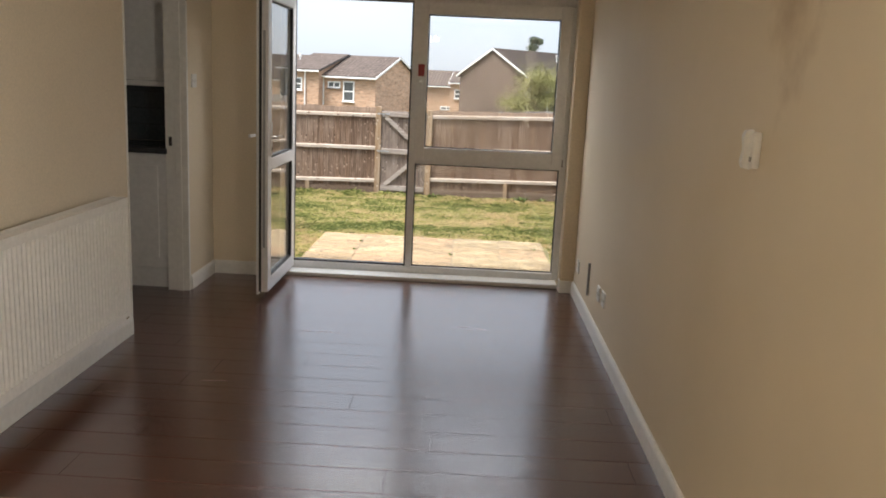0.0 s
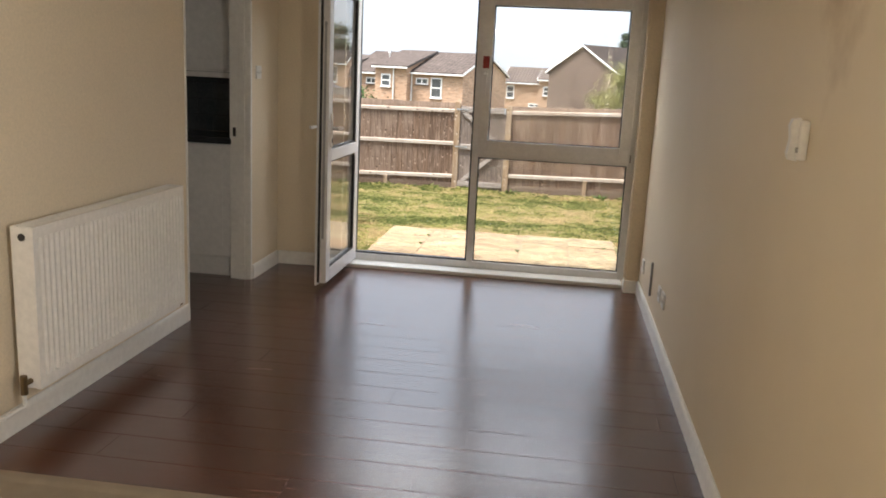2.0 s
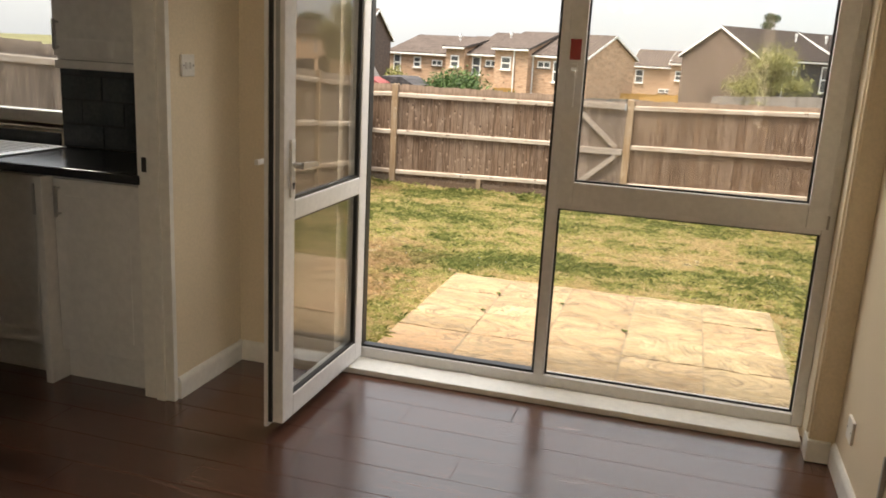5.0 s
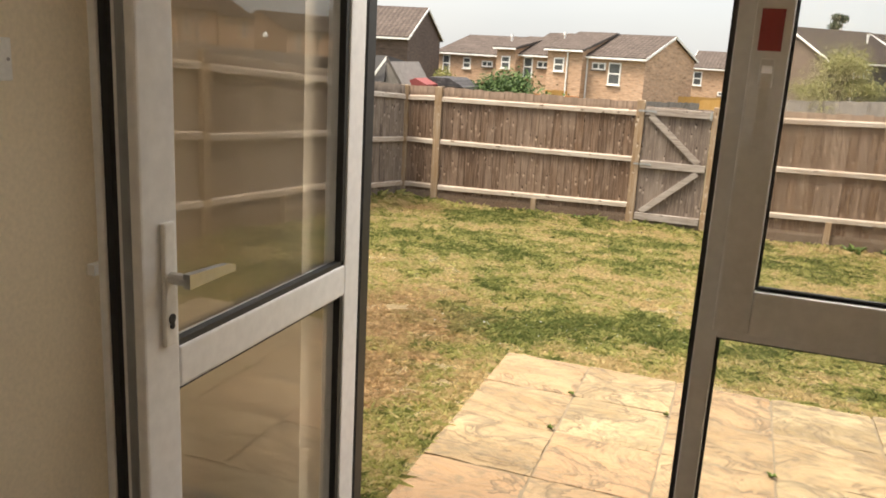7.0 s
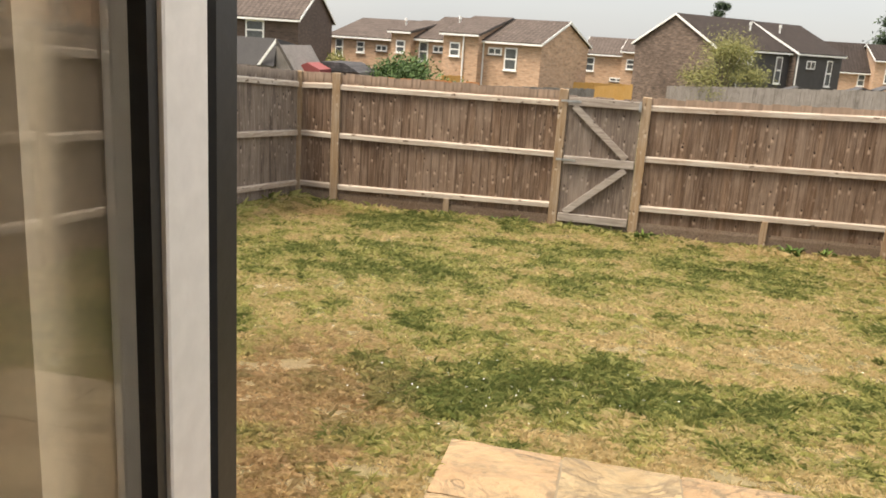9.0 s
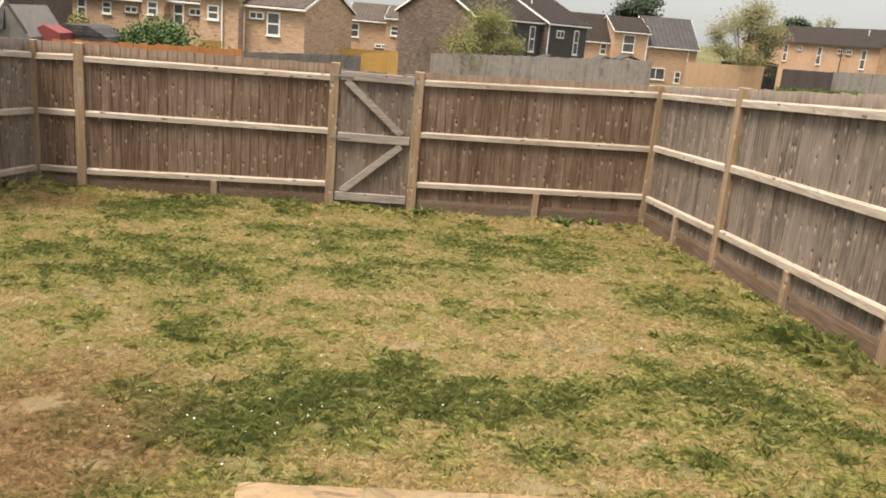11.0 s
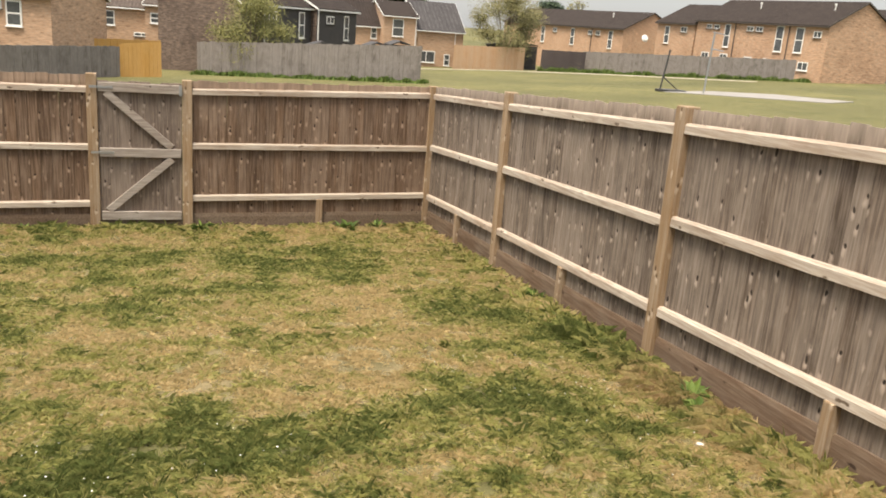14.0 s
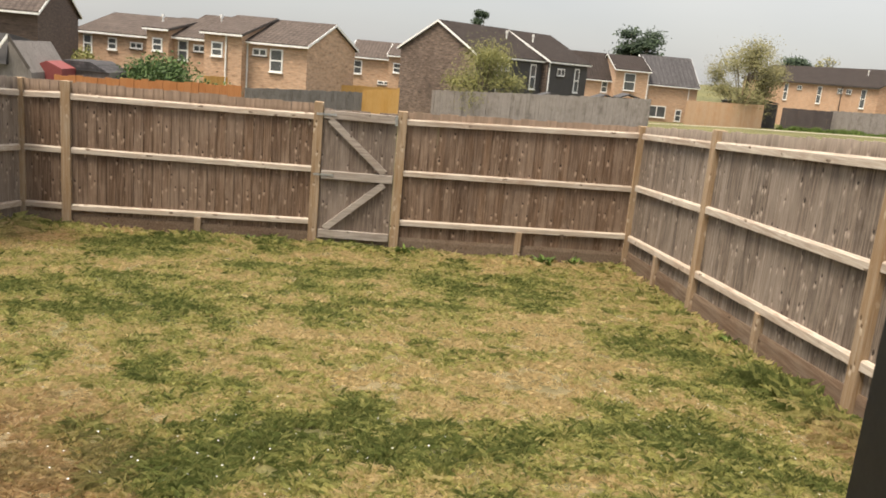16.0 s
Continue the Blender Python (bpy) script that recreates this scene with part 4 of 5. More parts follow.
part("window_frame", boxes((-3.5, -0.05, 1.05, -2.395, 0.02, 1.115), (-3.5, -0.05, 1.985, -2.395, 0.02, 2.05), (-3.5, -0.05, 1.115, -3.435, 0.02, 1.985), (-2.45, -0.05, 1.115, -2.395, 0.02, 1.985), bevel=0.004), M_UPVC, kw)
part("window_sill", boxes((-3.5, -0.2, 1.032, -2.395, -0.05, 1.05), bevel=0.004), M_UPVC, kw)
glass("pane", kw, -3.435, -0.02, 1.115, -2.45, -0.008, 1.985)

# ---- ground, lawn and patio ----
def ticks(spans):
    out = []
    for a, b, s in spans:
        k = max(1, round((b - a) / s))
        out += [a + (b - a) * i / k for i in range(k)]
    return out + [spans[-1][1]]


gx = np.array(ticks(((-700, -80, 60), (-80, -12, 4), (-12, -5, 0.7), (-5, 2.6, 0.12), (2.6, 14, 0.7), (14, 90, 4), (90, 700, 60))))
gy = np.array(ticks(((-300, -10, 30), (-10, 0.08, 1.0), (0.08, 0.2, 0.06), (0.2, 9.2, 0.12), (9.2, 20, 0.6), (20, 130, 4), (130, 900, 70))))
GX, GY = np.meshgrid(gx, gy)
GZ = garden_z(GX, GY)
lumps = lawn_lumps(GX, GY)
nx, ny = len(gx), len(gy)
idx = np.arange(nx * ny).reshape(ny, nx)
quads = np.stack([idx[:-1, :-1], idx[:-1, 1:], idx[1:, 1:], idx[1:, :-1]], -1).reshape(-1, 4)
gm = bpy.data.meshes.new("ground")
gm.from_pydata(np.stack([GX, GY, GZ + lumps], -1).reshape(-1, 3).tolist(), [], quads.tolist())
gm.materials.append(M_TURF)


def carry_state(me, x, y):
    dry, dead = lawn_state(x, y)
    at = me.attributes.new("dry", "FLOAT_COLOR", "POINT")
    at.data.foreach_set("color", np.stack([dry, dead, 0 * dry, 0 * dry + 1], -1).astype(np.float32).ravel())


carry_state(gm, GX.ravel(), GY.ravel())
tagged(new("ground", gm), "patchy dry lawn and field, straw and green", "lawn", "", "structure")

PX0, PX1, PY1, PS = -1.0, 1.243, 2.215, 0.4255


def blades(name, count, x0, x1, y0, y1, power, size, seed, label):
    """Many thin grass blades, longer and greener where the turf is alive."""
    g = np.random.default_rng(seed)
    y = y0 + (y1 - y0) * g.random(count) ** power
    x = x0 + (x1 - x0) * g.random(count)
    keep = ~((x > PX0 - 0.05 + 0.05 * g.random(count)) & (x < PX1 + 0.06) & (y < PY1 + 0.01 * g.random(count)))
    tuft = 0.5 * value_noise(x * 9, y * 9, 11) + 0.5 * value_noise(x * 23, y * 23, 12)
    keep &= tuft > 0.27 + 0.22 * g.random(count)
    x, y, tuft = x[keep], y[keep], tuft[keep]
    dry, dead = lawn_state(x, y)
    k = len(x)
    h = size * (0.6 + 0.9 * g.random(k)) * (1.15 - 0.45 * dry - 0.2 * dead) * (0.35 + 1.5 * tuft)
    a, lean, w = g.random(k) * 6.283, (0.5 + 1.2 * g.random(k)) * (1 + 0.9 * dead), size * (0.05 + 0.05 * g.random(k))
    z = garden_z(x, y) + lawn_lumps(x, y) - 0.006
    b = a + 1.57 + (g.random(k) - 0.5)
    p0 = np.stack([x - w * np.cos(b), y - w * np.sin(b), z], -1)
    p1 = np.stack([x + w * np.cos(b), y + w * np.sin(b), z], -1)
    mid = np.stack([x + 0.35 * h * lean * np.cos(a), y + 0.35 * h * lean * np.sin(a), z + 0.62 * h], -1)
    tip = np.stack([x + h * lean * np.cos(a), y + h * lean * np.sin(a), z + h * np.clip(1.15 - 0.45 * lean, 0.2, 1)], -1)
    v = np.stack([p0, p1, mid, tip], 1).reshape(-1, 3)
    i = np.arange(k)[:, None] * 4
    f = np.concatenate([i + [0, 1, 2], i + [0, 2, 3]], 1).reshape(-1, 3)
    me = bpy.data.meshes.new(name)
    me.from_pydata(v, [], f)
    me.materials.append(M_BLADE)
    carry_state(me, np.repeat(x, 4), np.repeat(y, 4))
    return tagged(new(name, me), label, "grass", "", "stuff")


blades("lawn_grass", 560000, -4.35, 2.36, 0.25, 8.68, 1.45, 0.036, 3, "short patchy lawn grass, part green part straw")
blades("fence_foot_grass", 9000, -4.35, 2.36, 8.45, 8.69, 1.0, 0.065, 4, "longer green grass along the fence foot")
blades("side_foot_grass", 9000, 2.10, 2.37, 1.0, 8.6, 1.0, 0.075, 5, "longer rough grass along the fence foot")
blades("left_foot_grass", 7000, -4.5, -4.2, 3.0, 8.6, 1.0, 0.10, 6, "longer green grass along the fence foot")

patio = tagged(part("patio", boxes((PX0 + 0.02, 0.10, -0.3, PX1 - 0.02, PY1 - 0.02, -0.110)), M_SAND), "riven buff sandstone patio slabs outside the door", "patio", "", "structure")
SLABS = []
for variant in range(4):
    vr = random.Random(40 + variant)
    vs, fs, c = [], [], 8
    for j in range(c + 1):
        for i in range(c + 1):
            u, w = i / c, j / c
            edge = i in (0, c) or j in (0, c)
            jig = 0.0025 if edge else 0.0
            z = noise.noise((u * 3 + variant * 9, w * 5, 0)) * 0.006 + noise.noise((u * 9 + variant * 5, w * 12, 3)) * 0.003 - (0.006 if edge else 0)
            vs.append((0.004 + u * (PS + 0.022 - 0.008) + vr.uniform(-jig, jig), 0.004 + w * (PS - 0.008) + vr.uniform(-jig, jig), z))
    for j in range(c):
        for i in range(c):
            a = j * (c + 1) + i
            fs.append((a, a + 1, a + c + 2, a + c + 1))
    rim = [i for i in range(c + 1)] + [j * (c + 1) + c for j in range(1, c + 1)] + [c * (c + 1) + i for i in range(c - 1, -1, -1)] + [j * (c + 1) for j in range(c - 1, 0, -1)]
    base = len(vs)
    vs += [(vs[i][0], vs[i][1], -0.035) for i in rim]
    for q in range(len(rim)):
        r2 = (q + 1) % len(rim)
        fs.append((rim[q], base + q, base + r2, rim[r2]))
    SLABS.append(mesh_of("paving_slab", vs, fs, M_PAVE))
for i in range(5):
    for j in range(5):
        piece("paving_slab", SLABS[(i * 3 + j * 2) % 4], patio, (PX0 + i * (PS + 0.0226), PY1 - (j + 1) * PS, -0.100 + rnd.uniform(-0.003, 0.003)))

# ---- fences ----
def bar(bm, a, b, h, t, out):
    """A sawn rail from a to b, h high and t thick, its inner face toward out, with a weathered top chamfer."""
    a, b, o = Vector(a), Vector(b), Vector(out)
    prof = [(0, -h / 2), (t, -h / 2), (t, h * 0.28), (t * 0.72, h / 2), (0, h / 2)]
    rows = [[bm.verts.new(q + o * d + Vector((0, 0, z))) for d, z in prof] for q in (a, b)]
    k = len(prof)
    for i in range(k):
        bm.faces.new((rows[0][i], rows[1][i], rows[1][(i + 1) % k], rows[0][(i + 1) % k]))
    bm.faces.new(rows[0])
    bm.faces.new(rows[1][::-1])
    bmesh.ops.recalc_face_normals(bm, faces=bm.faces)
    return bm


def board_mesh(name, material, w=0.112, h=1.5):
    """A feather-edged board: one edge thicker, ends sawn, 12 triangles."""
    v = [(0, -0.005, 0), (w, -0.012, 0), (w, -0.003, 0), (0, -0.001, 0)]
    v += [(x, y, h) for x, y, z in v]
    return mesh_of(name, v, [(3, 2, 1, 0), (4, 5, 6, 7), (0, 1, 5, 4), (1, 2, 6, 5), (2, 3, 7, 6), (3, 0, 4, 7)], material)


ME_BOARD, ME_BOARDR = board_mesh("fence_board", M_BOARD), board_mesh("fence_board", M_BOARDR)


def fence(label, posts, stubs, inward, me, rail_mat, rails, top, gravel=None, post_h=0.012, flip=False):
    """A closeboard fence along posts of (x, y); rails and top: heights above the ground at the first and the last post."""
    f = thing("garden_fence", (*posts[0], float(garden_z(*posts[0]))), label, "fence", "closeboard garden fences")
    o = Vector((*inward, 0))
    first, last = Vector(posts[0]), Vector(posts[-1])
    whole = (last - first).length

    def height(q, pair):
        s = (Vector(q) - first).length / whole
        return pair[0] + (pair[1] - pair[0]) * s

    for k, (x, y) in enumerate(posts):
        if k in stubs.get("skip", ()):
            continue
        pz = height((x, y), top) + post_h + rnd.uniform(-0.015, 0.015)
        pb = boxes((x - 0.05, y - 0.05, -1.0, x + 0.05, y + 0.05, pz), bevel=0.006)
        part("post", pb, M_POST, f)
    for (x0, y0), (x1, y1) in zip(posts, posts[1:]):
        a, b = Vector((x0, y0)), Vector((x1, y1))
        d = (b - a).normalized()
        for pair in rails:
            p, q = a + d * 0.045, b - d * 0.045
            sag = rnd.uniform(-0.012, 0.012)
            part("rail", bar(bmesh.new(), (p.x, p.y, height(p, pair) + sag), (q.x, q.y, height(q, pair) - sag), 0.064, 0.040, o), rail_mat, f)
        if gravel:
            p, q = a + d * 0.04, b - d * 0.04
            part("gravel_board", bar(bmesh.new(), (p.x, p.y, height(p, gravel)), (q.x, q.y, height(q, gravel)), 0.17, 0.02, o), M_GRAVEL, f)
    for x, y in stubs.get("at", ()):
        zt = height((x, y), rails[-1]) - 0.03
        part("stub_post", boxes((x - 0.035 + inward[0] * 0.02, y - 0.03 + inward[1] * 0.02, -1.0, x + 0.035 + inward[0] * 0.02, y + 0.03 + inward[1] * 0.02, zt), bevel=0.004), M_POST, f)
    d = (last - first).normalized()
    turn = math.degrees(math.atan2(d.y, d.x))
    s = 0.0
    while s < whole - 0.02:
        q = first + d * s
        z = height(q, top)
        g = float(garden_z(q.x, q.y)) - 0.03
        piece("fence_board", me, f, (q.x, q.y, g + rnd.uniform(-0.006, 0.006)), (rnd.uniform(0.96, 1.04), 1 if not flip else -1, (z - g + rnd.uniform(-0.005, 0.005)) / 1.5), turn, rnd.uniform(-0.35, 0.35))
        s += 0.099
    return f


YF = 8.77
fence("weathered brown closeboard fence panel beside the gate", [(-4.36, YF), (-3.87, YF), (-1.18, YF)], {"at": [(-2.45, YF)]}, (0, -1), ME_BOARD, M_RAILX,
      ((0.80, 0.815), (0.22, 0.24), (-0.40, -0.36)), (0.955, 0.955), (-0.56, -0.555))
fence("weathered brown closeboard fence panel running to the corner", [(-0.264, YF), (2.42, YF)], {"at": [(1.15, YF)]}, (0, -1), ME_BOARD, M_RAILX,
      ((0.845, 0.905), (0.265, 0.315), (-0.29, -0.24)), (0.945, 1.01), (-0.545, -0.52))
fence("silvered grey closeboard fence along the side of the lawn", [(2.43, 8.72), (2.43, 6.57), (2.43, 3.92), (2.43, 1.27), (2.43, 0.15)], {"at": [(2.43, 7.62), (2.43, 5.2), (2.43, 2.42)], "skip": (0,)}, (-1, 0), ME_BOARDR, M_RAILY,
      ((0.905, 1.47), (0.33, 0.91), (-0.25, 0.36)), (1.02, 1.60), (-0.50, 0.09), flip=True)
fence("silvered grey closeboard fence along the far side of the lawn", [(-4.36, 8.72), (-4.52, 6.76), (-4.70, 4.1), (-4.9, 1.4), (-4.98, 0.15)], {"at": [(-4.62, 5.4)], "skip": (0,)}, (1, 0), ME_BOARDR, M_RAILY,
      ((0.80, 1.42), (0.22, 0.82), (-0.38, 0.22)), (0.955, 1.57))

gate = thing("garden_gate", (-0.73, YF, -0.63), "silvered wooden ledged and braced gate, closed", "gate")
GX0, GX1, GZ0, GZ1 = -1.128, -0.318, -0.595, 0.905
k = 8
for i in range(k):
    w = (GX1 - GX0) / k
    part("gate_board", boxes((GX0 + i * w, YF - 0.022, GZ0 + rnd.uniform(-0.01, 0.01), GX0 + (i + 1) * w, YF, GZ1 + rnd.uniform(-0.008, 0.012)), bevel=0.003), M_GATE, gate)
for z in (0.85, 0.19, -0.475):
    part("ledge", boxes((GX0 + 0.01, YF - 0.062, z - 0.045, GX1 - 0.01, YF - 0.022, z + 0.045), bevel=0.004), M_GATERAIL, gate)
for (xa, za), (xb, zb) in (((-1.05, 0.80), (-0.42, 0.25)), ((-1.05, -0.42), (-0.42, 0.13))):
    d = Vector((xb - xa, 0, zb - za)).normalized()
    nrm = Vector((-d.z, 0, d.x)) * 0.036
    A, B = Vector((xa, 0, za)), Vector((xb, 0, zb))
    part("brace", prism(bmesh.new(), [((A + nrm).x, (A + nrm).z), ((A - nrm).x, (A - nrm).z), ((B - nrm).x, (B - nrm).z), ((B + nrm).x, (B + nrm).z)], YF - 0.060, YF - 0.022), M_GATERAIL, gate)
for z in (0.85, 0.19):
    part("strap_hinge", boxes((-1.20, YF - 0.068, z - 0.012, -0.98, YF - 0.062, z + 0.012)), M_GALV, gate, "galvanised tee hinge")
part("latch", boxes((-0.345, YF - 0.07, 0.79, -0.315, YF - 0.062, 0.90)), M_GALV, gate, "galvanised latch plate")


# ---- weeds and stones ----
def weed(at, size, seed):
    r = random.Random(seed)
    t = thing("weed", at, "low green weed growing at the fence foot", "weed", "fence-foot weeds")
    bm = bmesh.new()
    for i in range(16):
        a, h, w = r.uniform(0, 6.28), size * r.uniform(0.5, 1.1), size * r.uniform(0.08, 0.16)
        o = Vector((math.cos(a), math.sin(a), 0))
        s = Vector((-o.y, o.x, 0)) * w
        b = Vector(at)
        m, e = b + o * h * 0.45 + Vector((0, 0, h * 0.55)), b + o * h * r.uniform(0.7, 1.0) + Vector((0, 0, h * r.uniform(0.2, 0.8)))
        v = [bm.verts.new(q) for q in (b - s * 0.3, b + s * 0.3, m + s, e, m - s)]
        bm.faces.new(v)
    part("leaves", bm, M_WEED, t)


for i in range(26):
    x, y = (rnd.uniform(-4.1, 2.2), rnd.uniform(8.5, 8.68)) if i < 12 else (rnd.uniform(2.12, 2.33), rnd.uniform(1.6, 8.2)) if i < 21 else (rnd.uniform(-4.4, -4.25), rnd.uniform(5, 8.3))
    weed((x, y, float(garden_z(x, y))), rnd.uniform(0.07, 0.17), 100 + i)
for i, (x, y) in enumerate(((-0.56, 1.79), (-0.57, 1.38), (-0.12, 1.76), (1.13, 1.75), (0.33, 1.35))):
    weed((x, y, -0.103), 0.028, 200 + i)
pm = bmesh.new()
bmesh.ops.create_icosphere(pm, subdivisions=1, radius=1)
for q in pm.verts:
    q.co = Vector((q.co.x, q.co.y * 0.8, q.co.z * 0.55)) * (1 + 0.2 * noise.noise(q.co * 2))
ME_STONE = bpy.data.meshes.new("stone")
pm.to_mesh(ME_STONE)
pm.free()
ME_STONE.materials.append(M_STONE)
for i in range(14):
    x, y = rnd.uniform(1.95, 2.32), rnd.uniform(1.8, 4.6)
    st = new("stone", ME_STONE)
    s = rnd.uniform(0.012, 0.03)
    st.matrix_basis = pose(x, y, float(garden_z(x, y)) + s * 0.2, 0, 0, rnd.uniform(0, 180)) @ Matrix.Diagonal((s, s, s, 1))
    tagged(st, "small pale stone on the bare soil", "stone", "pale stones by the fence")
fl = bmesh.new()
for i in range(110):
    x, y = (rnd.gauss(-0.9, 0.5), rnd.gauss(2.95, 0.3)) if i < 55 else (rnd.gauss(1.6, 0.35), rnd.gauss(3.6, 0.5))
    if y < PY1 + 0.1:
        continue
    c, s = Vector((x, y, float(garden_z(x, y)) + rnd.uniform(0.03, 0.045))), rnd.uniform(0.003, 0.005)
    v = [fl.verts.new(c + Vector((s * math.cos(a), s * math.sin(a), rnd.uniform(-0.002, 0.002)))) for a in (0, 1.26, 2.5, 3.8, 5.0)]
    fl.faces.new(v)
tagged(part("clover_flowers", fl, M_FASCIA), "tiny white clover flowers in the lawn", "flowers", "", "stuff")

# ---- houses beyond the fence ----
def far_window(parent, u, v, z, w, h, side="front", bar_at=0.5):
    """A white framed window on a facade: frame standing proud, dark panes behind."""
    t = 0.09
    wn_ = part("window", boxes((u, v - 0.05, z, u + w, v + 0.02, z + h), bevel=0.01), M_FASCIA, parent, "white framed window")
    if h > w * 0.8:
        lights = ((u + t, z + t, u + w - t, z + h * bar_at - t / 2), (u + t, z + h * bar_at + t / 2, u + w - t, z + h - t))
    else:
        lights = ((u + t, z + t, u + w / 2 - t / 2, z + h - t), (u + w / 2 + t / 2, z + t, u + w - t, z + h - t))
    for a0, c0, a1, c1 in lights:
        part("pane", boxes((a0, v - 0.054, c0, a1, v - 0.04, c1)), M_GLASSFAR, wn_)
    part("sill", boxes((u - 0.05, v - 0.12, z - 0.06, u + w + 0.05, v, z), bevel=0.01), M_FASCIA if h > 0.6 else M_DARKTRIM, wn_)


def house(label, corner, turn, L, D, base, eave, rise, wall, roof, trim, wins=(), clad=None, vents=(), pipes=(), group="estate houses", verge=None):
    """A gabled house: u along the facade, v to the back; heights are given in the world."""
    t = thing("house", (*corner, base), label, "house", group, turn=turn or 0.01)
    e, r, y0 = eave - base, eave - base + rise, -2.0
    bm = bmesh.new()
    prism(bm, [(0, y0), (D, y0), (D, e), (D / 2, r), (0, e)], 0, L, "x")
    part("wall", bm, wall, t)
    if clad:
        part("cladding", boxes((0.02, -0.03, y0, L - 0.02, 0.0, e - 0.05)), clad, t)
    s = math.hypot(D / 2, rise)
    for sgn in (0, 1):
        o = 0.28
        ex = o * rise / (D / 2)
        a, b = (-o, e - ex), (D / 2, r)
        if sgn:
            a = (D + o, e - ex)
        rb = bmesh.new()
        prism(rb, [(a[0], a[1] + 0.02), (b[0], b[1] + 0.02), (b[0], b[1] + 0.16), (a[0], a[1] + 0.16)], -0.15, L + 0.15, "x")
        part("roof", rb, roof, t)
        vv = a[0] + (0.0 if sgn else -0.03)
        part("fascia", boxes((-0.15, vv, a[1] - 0.02, L + 0.15, vv + 0.03, a[1] + 0.09)), trim, t)
        for u in (-0.185, L + 0.15):
            part("bargeboard", prism(bmesh.new(), [(a[0], a[1] + 0.0), (b[0], b[1] + 0.0), (b[0], b[1] + 0.15), (a[0], a[1] + 0.15)], u, u + 0.035, "x"), verge or trim, t)
    for u, top, w, h in wins:
        far_window(t, u, -0.03 if clad else 0.0, e - top - h, w, h)
    for u in vents:
        vb = tube(bmesh.new(), (u, D * 0.3, e + rise * 0.5), (u, D * 0.3, e + rise * 0.6 + 0.7), 0.06, n=8)
        tube(vb, (u, D * 0.3, e + rise * 0.6 + 0.55), (u, D * 0.3, e + rise * 0.6 + 0.75), 0.11, n=8)
        part("roof_vent", vb, M_FASCIA, t)
    for u in pipes:
        part("downpipe", tube(bmesh.new(), (u, -0.09, y0), (u, -0.09, e), 0.05, n=8), trim, t)
    return t


def rowA(s):
    return (-5.93 - 0.95 * s, 50 + 0.31 * s)


def rowA_out(s, d):
    x, y = rowA(s)
    return (x - 0.31 * d, y - 0.95 * d)


LA = "orange brick terraced house with a low brown tiled roof"
house(LA, rowA(3.9), -18, 3.9, 7.65, -3.5, 1.41, 1.35, M_BRICKO, M_ROOF, M_FASCIA, [(1.5, 0.3, 0.85, 1.35), (0.35, 0.35, 0.95, 0.45)], pipes=(0.05,))
house(LA, rowA_out(6.4, 0.7), -18, 2.5, 8.35, -3.5, 1.72, 1.1, M_BRICKO, M_ROOF, M_FASCIA, [(0.5, 0.5, 0.75, 0.85), (0.9, 3.0, 0.7, 0.35)], pipes=(1.5,), verge=M_DARKTRIM)
house(LA, rowA(8.9), -18, 2.5, 7.65, -3.5, 1.28, 1.4, M_BRICKO, M_ROOF, M_FASCIA, [(0.3, 0.15, 0.7, 1.25), (1.35, 0.35, 0.9, 0.45)], vents=(1.9,), pipes=(2.4,), verge=M_DARKTRIM)
house(LA, rowA_out(10.4, 0.6), -18, 1.5, 8.2, -3.6, 1.62, 0.75, M_BRICKO, M_ROOF, M_FASCIA, [(0.4, 0.5, 0.7, 0.8)], verge=M_DARKTRIM)
house(LA, rowA(15.8), -18, 5.4, 7.65, -3.7, 1.12, 1.2, M_BRICKO, M_ROOF, M_FASCIA, [(0.4, 0.15, 0.65, 1.15), (2.2, 0.25, 0.65, 0.75), (3.8, 0.4, 0.9, 0.42)], vents=(4.6,), pipes=(5.3,), verge=M_DARKTRIM)
house("dark brown brick house with a pantiled roof", (-39.2, 43.0), 5.7, 20, 7.6, -3.0, 1.92, 1.75, M_BRICKD, M_ROOF, M_FASCIA, [(16.9, 0.15, 1.1, 1.15), (10, 0.2, 1.1, 1.15), (13.5, 3.0, 1.2, 1.0)])
house(LA, (-4.9, 75), -6, 3.6, 7.5, -3.4, 0.9, 1.35, M_BRICKO, M_ROOF, M_FASCIA, [(0.3, 0.3, 0.75, 1.2), (2.5, 1.9, 1.2, 0.35)], pipes=(3.5,))
house(LA, (-1.5, 74.0), -6, 3.0, 7.5, -3.4, 1.25, 1.0, M_BRICKO, M_ROOF, M_FASCIA, [(0.4, 0.6, 0.75, 0.85), (0.3, 3.0, 0.7, 0.9)])
house("brown brick gabled house with dark clad facade", (4.81, 59.5), 44, 8.0, 7.65, -3.0, 1.98, 2.05, M_BRICKG, M_ROOFD, M_FASCIA,
      [(1.4, 0.45, 0.9, 0.6), (2.9, 0.45, 0.9, 0.6), (6.4, 0.35, 0.7, 1.9), (5.3, 3.5, 0.9, 0.8)], clad=M_BLACKCLAD, vents=(6.0,), pipes=(2.4,))
house("brown brick house with dark clad facade and porch", (10.9, 64.6), 44, 5.4, 8.4, -3.0, 1.98, 2.0, M_BRICKG, M_ROOFD, M_FASCIA,
      [(1.2, 0.5, 1.0, 0.6), (3.6, 0.4, 0.65, 1.9), (1.4, 3.4, 0.9, 0.8), (3.9, 3.4, 0.9, 0.8)], clad=M_BLACKCLAD, vents=(1.0,), pipes=(0.1,))
